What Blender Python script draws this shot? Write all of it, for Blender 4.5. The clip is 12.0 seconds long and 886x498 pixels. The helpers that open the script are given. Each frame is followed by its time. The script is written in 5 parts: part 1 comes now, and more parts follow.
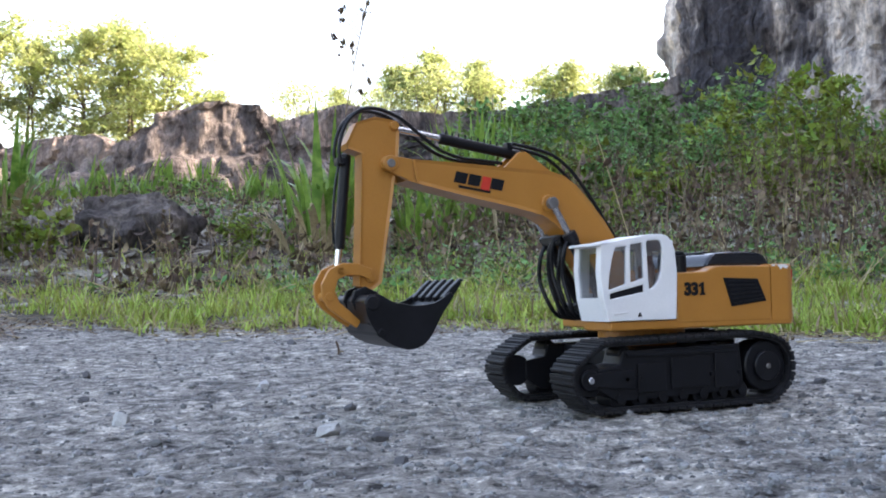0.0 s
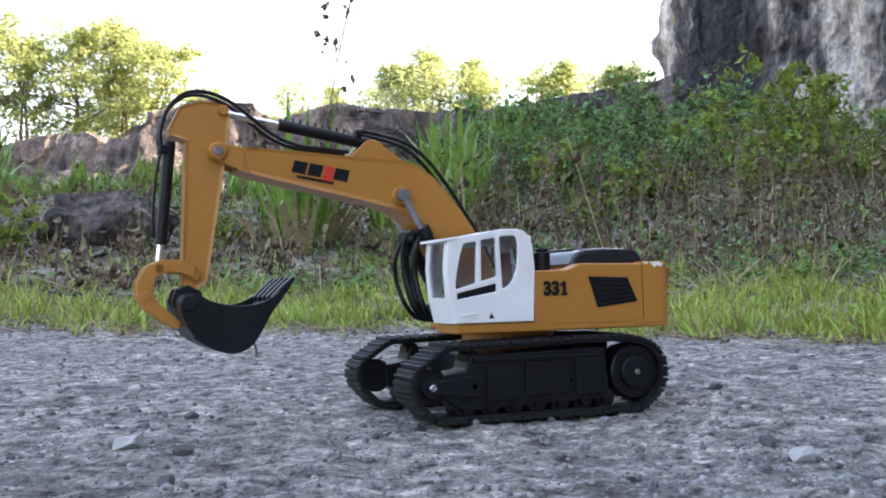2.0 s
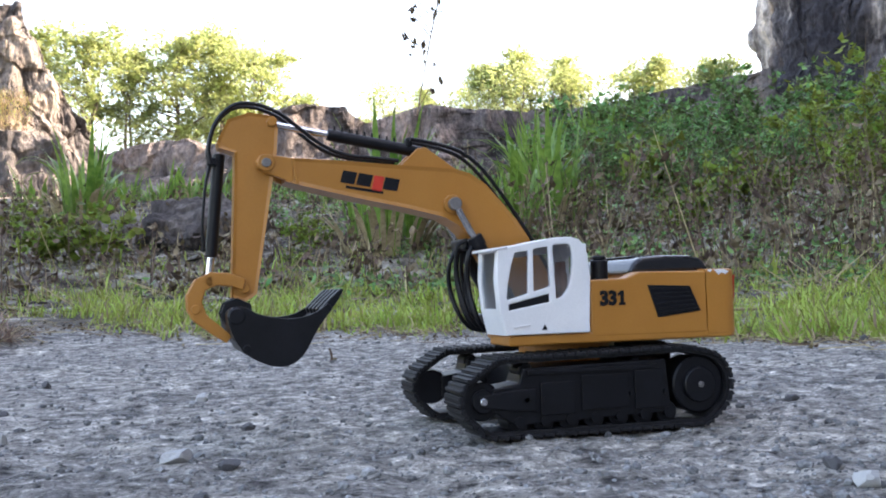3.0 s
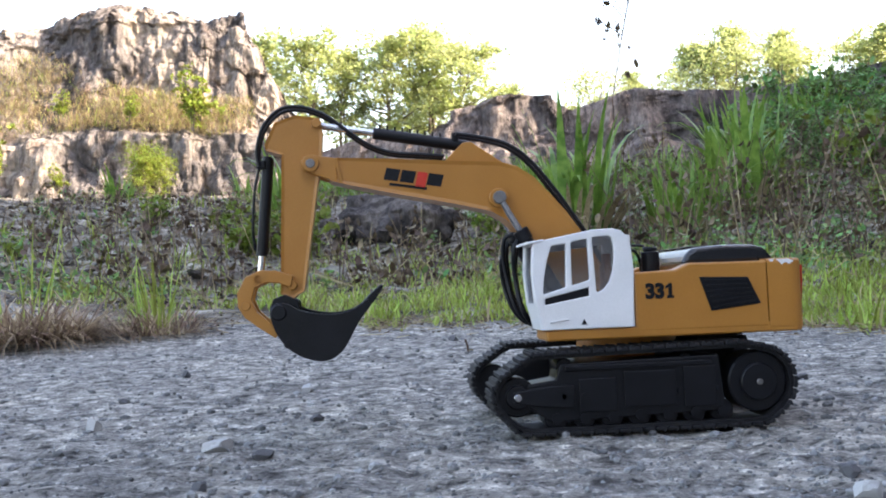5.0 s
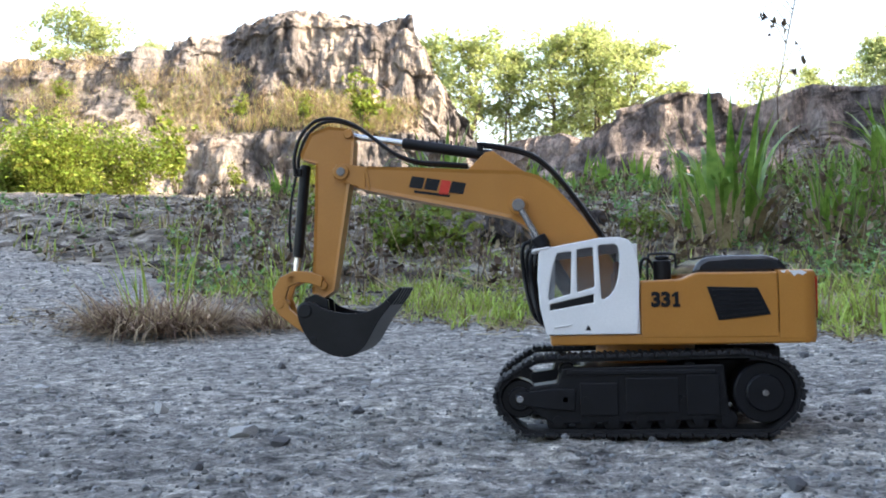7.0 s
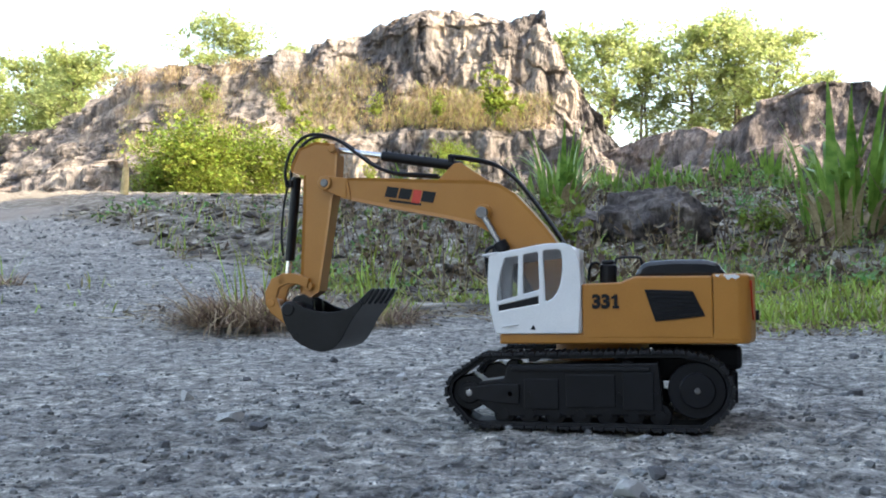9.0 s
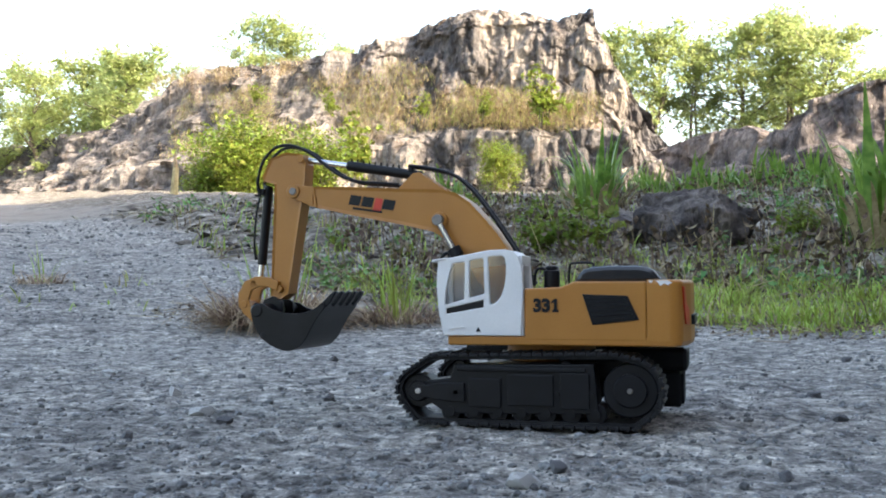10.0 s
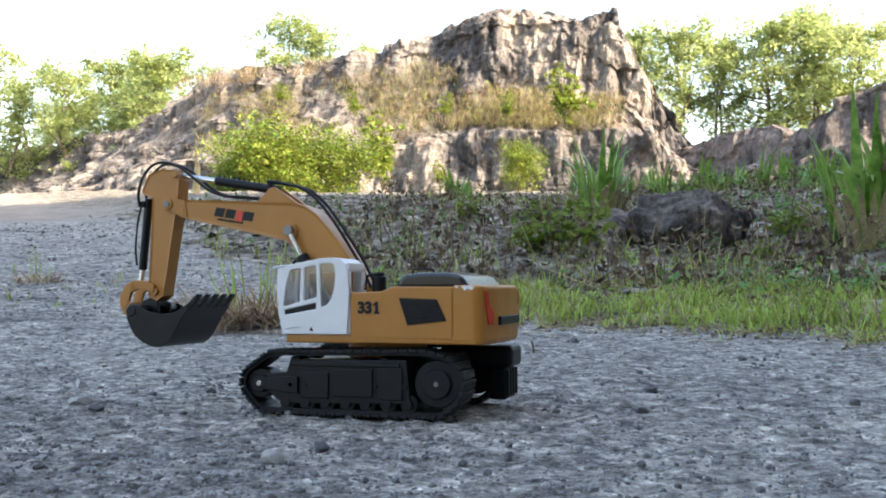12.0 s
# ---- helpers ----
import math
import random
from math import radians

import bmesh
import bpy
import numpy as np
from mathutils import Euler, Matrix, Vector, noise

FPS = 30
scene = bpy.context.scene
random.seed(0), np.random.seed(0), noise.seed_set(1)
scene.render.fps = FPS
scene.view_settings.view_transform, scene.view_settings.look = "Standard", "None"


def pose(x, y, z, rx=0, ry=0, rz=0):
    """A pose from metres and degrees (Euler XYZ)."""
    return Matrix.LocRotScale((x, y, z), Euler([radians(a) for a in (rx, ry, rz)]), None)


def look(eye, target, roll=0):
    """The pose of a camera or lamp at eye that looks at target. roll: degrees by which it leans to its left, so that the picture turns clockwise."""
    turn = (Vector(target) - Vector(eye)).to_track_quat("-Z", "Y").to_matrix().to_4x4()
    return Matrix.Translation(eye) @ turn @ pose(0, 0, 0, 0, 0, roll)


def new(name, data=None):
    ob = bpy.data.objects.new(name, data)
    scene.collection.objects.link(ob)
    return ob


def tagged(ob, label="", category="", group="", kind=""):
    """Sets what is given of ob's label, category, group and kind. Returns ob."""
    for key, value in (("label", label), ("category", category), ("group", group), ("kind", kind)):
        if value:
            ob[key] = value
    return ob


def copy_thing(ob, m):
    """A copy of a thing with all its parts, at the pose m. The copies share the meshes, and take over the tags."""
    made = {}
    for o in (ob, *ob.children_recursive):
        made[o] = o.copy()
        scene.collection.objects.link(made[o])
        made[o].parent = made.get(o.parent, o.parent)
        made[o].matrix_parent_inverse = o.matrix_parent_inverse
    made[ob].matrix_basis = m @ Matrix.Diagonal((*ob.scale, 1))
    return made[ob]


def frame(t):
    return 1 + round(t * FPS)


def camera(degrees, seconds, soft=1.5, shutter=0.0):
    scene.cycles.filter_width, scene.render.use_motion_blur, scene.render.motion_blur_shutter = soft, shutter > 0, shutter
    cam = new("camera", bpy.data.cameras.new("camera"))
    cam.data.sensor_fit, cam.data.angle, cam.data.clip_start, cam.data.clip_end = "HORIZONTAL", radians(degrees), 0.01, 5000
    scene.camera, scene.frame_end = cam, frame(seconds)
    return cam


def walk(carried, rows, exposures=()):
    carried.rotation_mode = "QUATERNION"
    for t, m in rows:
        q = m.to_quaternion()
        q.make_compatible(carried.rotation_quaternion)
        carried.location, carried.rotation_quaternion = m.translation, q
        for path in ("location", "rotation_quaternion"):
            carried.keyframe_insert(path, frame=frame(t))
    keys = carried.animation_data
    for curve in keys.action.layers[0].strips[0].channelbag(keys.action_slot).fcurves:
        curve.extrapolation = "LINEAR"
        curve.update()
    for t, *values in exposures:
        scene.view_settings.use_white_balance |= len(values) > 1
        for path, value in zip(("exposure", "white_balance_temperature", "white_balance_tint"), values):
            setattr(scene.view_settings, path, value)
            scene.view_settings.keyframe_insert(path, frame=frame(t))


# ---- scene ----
cam = camera(48.6, 12.0, 1.9)
PATH = [
    (0, (-0.541, -0.826, 0.116), (0.211, 1.025, 0.201), -1.4),
    (0.5, (-0.493, -0.826, 0.115), (0.26, 1.025, 0.198), -1.5),
    (1, (-0.442, -0.82, 0.111), (0.316, 1.029, 0.195), -1.5),
    (1.5, (-0.41, -0.814, 0.113), (0.348, 1.035, 0.197), -1.5),
    (2, (-0.389, -0.812, 0.113), (0.369, 1.037, 0.196), -1.3),
    (2.5, (-0.366, -0.804, 0.116), (0.336, 1.067, 0.199), -1.5),
    (3, (-0.349, -0.806, 0.121), (0.23, 1.106, 0.209), -1.7),
    (3.5, (-0.324, -0.814, 0.122), (0.116, 1.135, 0.21), -1.7),
    (3.7, (-0.311, -0.819, 0.123), (0.081, 1.14, 0.211), -1.6),
    (5.3, (-0.191, -0.836, 0.12), (-0.074, 1.158, 0.202), -1.6),
    (5.5, (-0.18, -0.84, 0.117), (-0.089, 1.156, 0.208), -0.8),
    (6, (-0.157, -0.847, 0.121), (-0.145, 1.151, 0.21), -0.9),
    (6.5, (-0.121, -0.859, 0.121), (-0.205, 1.137, 0.21), -1.0),
    (7, (-0.086, -0.87, 0.121), (-0.262, 1.12, 0.209), -1.0),
    (9, (0.077, -0.918, 0.123), (-0.372, 1.029, 0.208), -0.7),
    (9.5, (0.12, -0.931, 0.124), (-0.386, 1.002, 0.21), -0.4),
    (10, (0.176, -0.944, 0.126), (-0.369, 0.979, 0.211), -0.4),
    (10.5, (0.225, -0.954, 0.126), (-0.342, 0.962, 0.21), -0.2),
    (11, (0.278, -0.963, 0.127), (-0.303, 0.948, 0.209), -0.2),
    (11.5, (0.339, -0.978, 0.129), (-0.247, 0.932, 0.212), -0.2),
    (12, (0.394, -0.994, 0.13), (-0.203, 0.913, 0.213), -0.2),
]
walk(cam, [(t, look(eye, target, roll)) for t, eye, target, roll in PATH], [(0, 2.52, 7300, 20), (3.6, 2.58, 7300, 20), (6.5, 2.47, 7200, 16), (9, 2.32, 7150, 12), (12, 2.30, 7150, 12)])

# ---- light ----
SUN_AZ, SUN_EL = 104.0, 33.0      # degrees clockwise from +y, above the horizon
world = bpy.data.worlds.new("sky")
scene.world = world
world.use_nodes = True
wn = world.node_tree
sky = wn.nodes.new("ShaderNodeTexSky")
sky.sky_type = "NISHITA"
sky.sun_disc = False
sky.sun_elevation, sky.sun_rotation = radians(SUN_EL), radians(SUN_AZ)
sky.air_density, sky.dust_density = 1.2, 3.0
wn.links.new(sky.outputs[0], wn.nodes["Background"].inputs[0])
wn.nodes["Background"].inputs[1].default_value = 0.15
sun = new("sun", bpy.data.lights.new("sun", "SUN"))
sun.data.energy, sun.data.angle, sun.data.color = 3.2, radians(0.5), (1.0, 0.9, 0.74)
away = Vector((math.sin(radians(SUN_AZ)) * math.cos(radians(SUN_EL)), math.cos(radians(SUN_AZ)) * math.cos(radians(SUN_EL)), math.sin(radians(SUN_EL))))
sun.matrix_world = look(away * 60, (0, 0, 0))


# ---- materials ----
def material(name, dark, light, scale=8.0, rough=0.8, bump=0.3, fine=60.0, metal=0.0, spec=0.4, depth=0.01, vary=0.0, leaf=0.0, stretch=(1, 1, 1), coat=0.0):
    """Two scales of noise between two colours, with relief; leaf: the share of light that passes through."""
    m = bpy.data.materials.new(name)
    m.use_nodes = True
    t = m.node_tree
    p = t.nodes["Principled BSDF"]
    co = t.nodes.new("ShaderNodeTexCoord")
    mp = t.nodes.new("ShaderNodeMapping")
    mp.inputs["Scale"].default_value = stretch
    t.links.new(co.outputs["Object"], mp.inputs[0])
    a, b = t.nodes.new("ShaderNodeTexNoise"), t.nodes.new("ShaderNodeTexNoise")
    a.inputs["Scale"].default_value, a.inputs["Detail"].default_value = scale, 6
    b.inputs["Scale"].default_value, b.inputs["Detail"].default_value = fine, 5
    for n in (a, b):
        t.links.new(mp.outputs[0], n.inputs["Vector"])
    mix = t.nodes.new("ShaderNodeMath")
    mix.operation = "ADD"
    half = t.nodes.new("ShaderNodeMath")
    half.operation = "MULTIPLY"
    half.inputs[1].default_value = 0.5
    t.links.new(a.outputs[0], mix.inputs[0])
    t.links.new(b.outputs[0], mix.inputs[1])
    t.links.new(mix.outputs[0], half.inputs[0])
    ramp = t.nodes.new("ShaderNodeValToRGB")
    ramp.color_ramp.elements[0].position, ramp.color_ramp.elements[1].position = 0.36, 0.64
    ramp.color_ramp.elements[0].color, ramp.color_ramp.elements[1].color = (*dark, 1), (*light, 1)
    t.links.new(half.outputs[0], ramp.inputs[0])
    out = ramp.outputs[0]
    if vary:
        geo = t.nodes.new("ShaderNodeNewGeometry")
        hsv = t.nodes.new("ShaderNodeHueSaturation")
        rng = t.nodes.new("ShaderNodeMapRange")
        rng.inputs[3].default_value, rng.inputs[4].default_value = 1 - vary, 1 + vary
        hue = t.nodes.new("ShaderNodeMapRange")
        hue.inputs[3].default_value, hue.inputs[4].default_value = 0.5 - 0.06 * vary, 0.5 + 0.06 * vary
        t.links.new(geo.outputs["Random Per Island"], rng.inputs[0])
        t.links.new(geo.outputs["Random Per Island"], hue.inputs[0])
        t.links.new(rng.outputs[0], hsv.inputs["Value"])
        t.links.new(hue.outputs[0], hsv.inputs["Hue"])
        t.links.new(out, hsv.inputs["Color"])
        out = hsv.outputs[0]
    t.links.new(out, p.inputs["Base Color"])
    p.inputs["Roughness"].default_value, p.inputs["Metallic"].default_value = rough, metal
    p.inputs["Specular IOR Level"].default_value = spec
    p.inputs["Coat Weight"].default_value = coat
    if bump:
        bp = t.nodes.new("ShaderNodeBump")
        bp.inputs["Strength"].default_value, bp.inputs["Distance"].default_value = bump, depth
        t.links.new(half.outputs[0], bp.inputs["Height"])
        t.links.new(bp.outputs[0], p.inputs["Normal"])
    if leaf:
        tr = t.nodes.new("ShaderNodeBsdfTranslucent")
        t.links.new(out, tr.inputs["Color"])
        ms = t.nodes.new("ShaderNodeMixShader")
        ms.inputs[0].default_value = leaf
        t.links.new(p.outputs[0], ms.inputs[1])
        t.links.new(tr.outputs[0], ms.inputs[2])
        t.links.new(ms.outputs[0], t.nodes["Material Output"].inputs[0])
    return m


ORANGE = material("orange_plastic", (0.385, 0.155, 0.022), (0.43, 0.182, 0.030), 30, 0.42, 0.05, 900, spec=0.5, depth=0.0005)
GLOSS = material("glossy_black_plastic", (0.006, 0.007, 0.009), (0.014, 0.015, 0.018), 60, 0.2, 0.05, 900, depth=0.0004, spec=0.6)
WHITE = material("white_plastic", (0.70, 0.70, 0.69), (0.78, 0.775, 0.765), 40, 0.38, 0.04, 700, depth=0.0004)
BLACK = material("black_plastic", (0.0026, 0.0028, 0.0040), (0.0075, 0.0080, 0.0105), 60, 0.42, 0.12, 900, depth=0.0005, spec=0.28)
RUBBER = material("track_rubber", (0.0032, 0.0034, 0.0045), (0.018, 0.018, 0.020), 70, 0.6, 0.25, 800, depth=0.0006, spec=0.25)
STEEL = material("steel", (0.55, 0.56, 0.58), (0.72, 0.72, 0.72), 80, 0.25, 0.03, 900, metal=1.0, depth=0.0003)
PIN = material("dull_grey_pin", (0.16, 0.15, 0.14), (0.26, 0.25, 0.24), 80, 0.45, 0.05, 900, metal=0.6, depth=0.0003)
RED = material("red_plastic", (0.5, 0.03, 0.02), (0.62, 0.05, 0.03), 60, 0.3, 0.02)
SEAT = material("brown_seat", (0.20, 0.07, 0.035), (0.30, 0.11, 0.05), 80, 0.5, 0.1, depth=0.0005)


def rock(name, dark, mid, pale, patch=0.22, streak=1.5, seed=0.0, rust=(0.34, 0.22, 0.13), grit=4.5, relief=0.35, tall=0.7, stops=(0.36, 0.48, 0.60)):
    """Weathered rock: broad patches of grey and pale stone, dark runs down the face, rusty stains, cracks."""
    m = bpy.data.materials.new(name)
    m.use_nodes = True
    t = m.node_tree
    p = t.nodes["Principled BSDF"]
    geo = t.nodes.new("ShaderNodeNewGeometry")

    def field(scale, stretch, detail=6, rough=0.6, off=0.0):
        mp, nz = t.nodes.new("ShaderNodeMapping"), t.nodes.new("ShaderNodeTexNoise")
        mp.inputs["Scale"].default_value, mp.inputs["Location"].default_value = stretch, (seed + off, off, 0)
        nz.inputs["Scale"].default_value, nz.inputs["Detail"].default_value, nz.inputs["Roughness"].default_value = scale, detail, rough
        t.links.new(geo.outputs["Position"], mp.inputs[0])
        t.links.new(mp.outputs[0], nz.inputs["Vector"])
        return nz.outputs[0]

    def ramp(src, *stops):
        c = t.nodes.new("ShaderNodeValToRGB")
        while len(c.color_ramp.elements) < len(stops):
            c.color_ramp.elements.new(0.5)
        for e, (at, col) in zip(c.color_ramp.elements, stops):
            e.position, e.color = at, (*col, 1)
        t.links.new(src, c.inputs[0])
        return c.outputs[0]

    def mixed(kind, f, a, b):
        c = t.nodes.new("ShaderNodeMixRGB")
        c.blend_type = kind
        if isinstance(f, float):
            c.inputs[0].default_value = f
        else:
            t.links.new(f, c.inputs[0])
        t.links.new(a, c.inputs[1])
        if isinstance(b, tuple):
            c.inputs[2].default_value = (*b, 1)
        else:
            t.links.new(b, c.inputs[2])
        return c.outputs[0]

    base = ramp(field(patch, (1, 1, tall), 7, 0.62), (stops[0], dark), (stops[1], mid), (stops[2], pale))
    runs = ramp(field(streak, (1, 1, 0.10), 6, 0.65, 7.0), (0.37, (0.46, 0.46, 0.48)), (0.49, (0.90, 0.90, 0.90)), (0.62, (1.18, 1.16, 1.12)))
    col = mixed("MULTIPLY", 1.0, base, runs)
    grain = field(grit, (1, 1, 0.6), 9, 0.7, 3.0)
    col = mixed("MULTIPLY", 1.0, col, ramp(grain, (0.34, (0.45, 0.45, 0.46)), (0.62, (1.2, 1.2, 1.2))))
    stain = ramp(field(0.5, (1, 1, 0.3), 5, 0.6, 11.0), (0.57, (0, 0, 0)), (0.72, (0.45, 0.45, 0.45)))
    col = mixed("MIX", stain, col, rust)
    t.links.new(col, p.inputs["Base Color"])
    p.inputs["Roughness"].default_value, p.inputs["Specular IOR Level"].default_value = 0.92, 0.2
    b1, b2 = t.nodes.new("ShaderNodeBump"), t.nodes.new("ShaderNodeBump")
    b1.inputs["Strength"].default_value, b1.inputs["Distance"].default_value = 0.9, relief
    b2.inputs["Strength"].default_value, b2.inputs["Distance"].default_value = 0.8, relief * 2
    t.links.new(grain, b1.inputs["Height"])
    t.links.new(field(1.1, (1, 1, 0.35), 6, 0.6, 5.0), b2.inputs["Height"])
    t.links.new(b2.outputs[0], b1.inputs["Normal"])
    t.links.new(b1.outputs[0], p.inputs["Normal"])
    return m


ROCK = rock("grey_rock", (0.075, 0.070, 0.073), (0.165, 0.150, 0.150), (0.32, 0.28, 0.265), 0.3, 1.2, 4.0)
ROCK_WARM = rock("pale_rock", (0.085, 0.083, 0.086), (0.182, 0.169, 0.164), (0.335, 0.297, 0.26), 0.22, 1.4, 1.5, relief=0.20)
ROCK_WALL = rock("streaked_wall_rock", (0.075, 0.073, 0.084), (0.19, 0.18, 0.19), (0.80, 0.73, 0.67), 0.34, 1.3, 9.0, relief=0.22, tall=0.12, stops=(0.43, 0.51, 0.58))
ROCK_DARK = rock("dark_rock", (0.045, 0.039, 0.039), (0.12, 0.103, 0.098), (0.27, 0.235, 0.215), 2.2, 7.0, 2.0, (0.12, 0.08, 0.06), 28.0, 0.05)
PEBBLE = material("pebble", (0.09, 0.093, 0.095), (0.28, 0.285, 0.28), 60, 0.9, 0.5, 400, vary=0.5, depth=0.002)
RUBBLE = material("rubble", (0.05, 0.044, 0.037), (0.28, 0.25, 0.21), 9, 0.95, 0.5, 60, vary=0.75, depth=0.01)
# leaf colour lifted well above real foliage to carry sunlight and haze
LEAF_SUN = material("yellow_green_sunlit_leaf", (0.27, 0.335, 0.12), (0.44, 0.49, 0.215), 0.6, 0.6, 0, 5, vary=0.3, leaf=0.62)
LEAF = material("green_leaf", (0.065, 0.145, 0.04), (0.23, 0.35, 0.115), 1.2, 0.42, 0, 9, vary=0.7, leaf=0.42)
LEAF_BUSH = material("bush_leaf", (0.115, 0.175, 0.025), (0.33, 0.37, 0.07), 0.5, 0.5, 0, 4, vary=0.6, leaf=0.45)
REED = material("reed_leaf", (0.070, 0.155, 0.020), (0.27, 0.39, 0.08), 1.5, 0.36, 0, 12, vary=0.6, leaf=0.35)
GRASS = material("grass_blade", (0.19, 0.275, 0.035), (0.44, 0.50, 0.115), 2.5, 0.6, 0, 20, vary=0.5, leaf=0.35)
STRAW = material("dry_straw", (0.23, 0.165, 0.09), (0.45, 0.355, 0.22), 6, 0.8, 0, 40, vary=0.5, leaf=0.2)
TUFT = material("reddish_dry_grass", (0.20, 0.125, 0.08), (0.58, 0.44, 0.31), 6, 0.8, 0, 40, vary=0.5, leaf=0.2)
DRYBROWN = material("dry_weed", (0.06, 0.042, 0.03), (0.20, 0.14, 0.09), 5, 0.85, 0, 40, vary=0.5)
BARK = material("bark", (0.07, 0.055, 0.04), (0.24, 0.20, 0.16), 4, 0.9, 0.6, 30, depth=0.02, stretch=(1, 1, 0.3))


# ---- mesh helpers ----
def link(name, bm, mat, parent=None, label="", smooth=False):
    me = bpy.data.meshes.new(name)
    bm.normal_update()
    if smooth:
        for f in bm.faces:
            f.smooth = True
    bm.to_mesh(me)
    bm.free()
    me.materials.append(mat)
    ob = new(name, me)
    ob.parent = parent
    if label:
        tagged(ob, label)
    return ob


def part(name, bm, mat, parent, label="", smooth=False):
    return link(name, bm, mat, parent, label, smooth)


def raw(name, verts, faces, mat, parent=None, smooth=False):
    me = bpy.data.meshes.new(name)
    me.from_pydata(verts, [], faces)
    me.materials.append(mat)
    if smooth:
        me.polygons.foreach_set("use_smooth", [True] * len(me.polygons))
    me.update()
    ob = new(name, me)
    ob.parent = parent
    return ob


def thing(name, at, label, category, group=""):
    ob = new(name)
    ob.empty_display_size = 0.05
    ob.location = at
    return tagged(ob, label, category, group)


def bevel(bm, width, segments=2, edges=None):
    bmesh.ops.bevel(bm, geom=list(edges if edges is not None else bm.edges), offset=width, segments=segments, affect="EDGES", profile=0.5, clamp_overlap=True)
    return bm


def box(c, s, b=0.0, bm=None):
    one = bmesh.new()
    bmesh.ops.create_cube(one, size=1, matrix=Matrix.Translation(c) @ Matrix.Diagonal((*s, 1)))
    if b:
        bevel(one, b)
    return join(bm, one)


def join(bm, one):
    if bm is None:
        return one
    me = bpy.data.meshes.new("tmp")
    one.to_mesh(me)
    one.free()
    bm.from_mesh(me)
    bpy.data.meshes.remove(me)
    return bm


def prism(pts, y0, y1, b=0.0, bm=None):
    """A plate with the outline pts in x and z, from y0 to y1."""
    one = bmesh.new()
    lo = [one.verts.new((x, y0, z)) for x, z in pts]
    hi = [one.verts.new((x, y1, z)) for x, z in pts]
    one.faces.new(lo)
    one.faces.new(hi[::-1])
    for i in range(len(pts)):
        j = (i + 1) % len(pts)
        one.faces.new((lo[j], lo[i], hi[i], hi[j]))
    bmesh.ops.recalc_face_normals(one, faces=one.faces)
    if b:
        bevel(one, b)
    return join(bm, one)


def rod(p, q, r0, r1=None, n=16, bm=None, b=0.0):
    p, q = Vector(p), Vector(q)
    one = bmesh.new()
    m = Matrix.Translation((p + q) / 2) @ (q - p).to_track_quat("Z", "Y").to_matrix().to_4x4()
    bmesh.ops.create_cone(one, cap_ends=True, segments=n, radius1=r0, radius2=r0 if r1 is None else r1, depth=(q - p).length, matrix=m)
    if b:
        bevel(one, b, 1, [e for e in one.edges if any(len(f.verts) > 4 for f in e.link_faces)])
    return join(bm, one)


def sweep(pts, r, n=8, bm=None):
    """A round hose along a smooth line through pts."""
    P = [Vector(p) for p in pts]
    line = []
    for i in range(len(P) - 1):
        a, b, c, d = P[max(i - 1, 0)], P[i], P[i + 1], P[min(i + 2, len(P) - 1)]
        for k in range(6):
            t = k / 6
            line.append(0.5 * (2 * b + (c - a) * t + (2 * a - 5 * b + 4 * c - d) * t * t + (3 * b - a - 3 * c + d) * t ** 3))
    line.append(P[-1])
    one = bmesh.new()
    rings = []
    for i, p in enumerate(line):
        t = (line[min(i + 1, len(line) - 1)] - line[max(i - 1, 0)]).normalized()
        u = t.orthogonal().normalized() if i == 0 else (u - t * u.dot(t)).normalized()
        v = t.cross(u)
        rings.append([one.verts.new(p + r * (math.cos(6.2832 * k / n) * u + math.sin(6.2832 * k / n) * v)) for k in range(n)])
    for a, b in zip(rings, rings[1:]):
        for k in range(n):
            one.faces.new((a[k], a[(k + 1) % n], b[(k + 1) % n], b[k]))
    one.faces.new(rings[0][::-1])
    one.faces.new(rings[-1])
    return join(bm, one)


def step(x, a, b):
    t = min(1, max(0, (x - a) / (b - a)))
    return t * t * (3 - 2 * t)


def curve(x, pts):
    for (a, u), (b, v) in zip(pts, pts[1:]):
        if x <= b:
            return u + (v - u) * max(0, (x - a) / (b - a))
    return pts[-1][1]


def fbm(x, y, z, octaves=5):
    return noise.fractal(Vector((x, y, z)), 1.0, 2.1, octaves, noise_basis="PERLIN_ORIGINAL")


# ---- the ground: a gravel yard, a grass verge, a bank behind it ----
BANK = [(0, 0), (2.6, 0), (5, 0.17), (6, 0.34), (9.5, 0.98), (13, 1.35), (45, 4.6), (80, 6), (700, 8)]
TRACK = [(0, 0), (2.6, 0), (12, 0.9), (20, 1.62), (45, 4.0), (80, 6), (700, 8)]
BACK = [(0, 0), (6, 0), (30, 0.6), (700, 4)]


def polar(x, y):
    return math.hypot(x, y + 0.9), math.degrees(math.atan2(-x, y + 0.9))


def track_share(r, az):
    edge = curve(r, [(0, 16), (3.2, 17.5), (4.2, 22), (6, 27), (12, 35), (20, 38), (60, 45)])
    return step(az + 3 * fbm(r * 0.9, az * 0.1, 0), edge - 1.5, edge + 1.5)


def verge(az):
    """How far out the gravel ends and the grass begins."""
    out = curve(az, [(-180, 1.8), (-40, 1.8), (-27, 1.95), (-20, 2.35), (-12, 2.7), (-4, 2.75), (4, 2.95), (12, 3.1), (20, 3.2)])
    return out + 0.20 * fbm(az * 0.16, 0, 9) + 0.14 * fbm(az * 0.9, 0, 4)


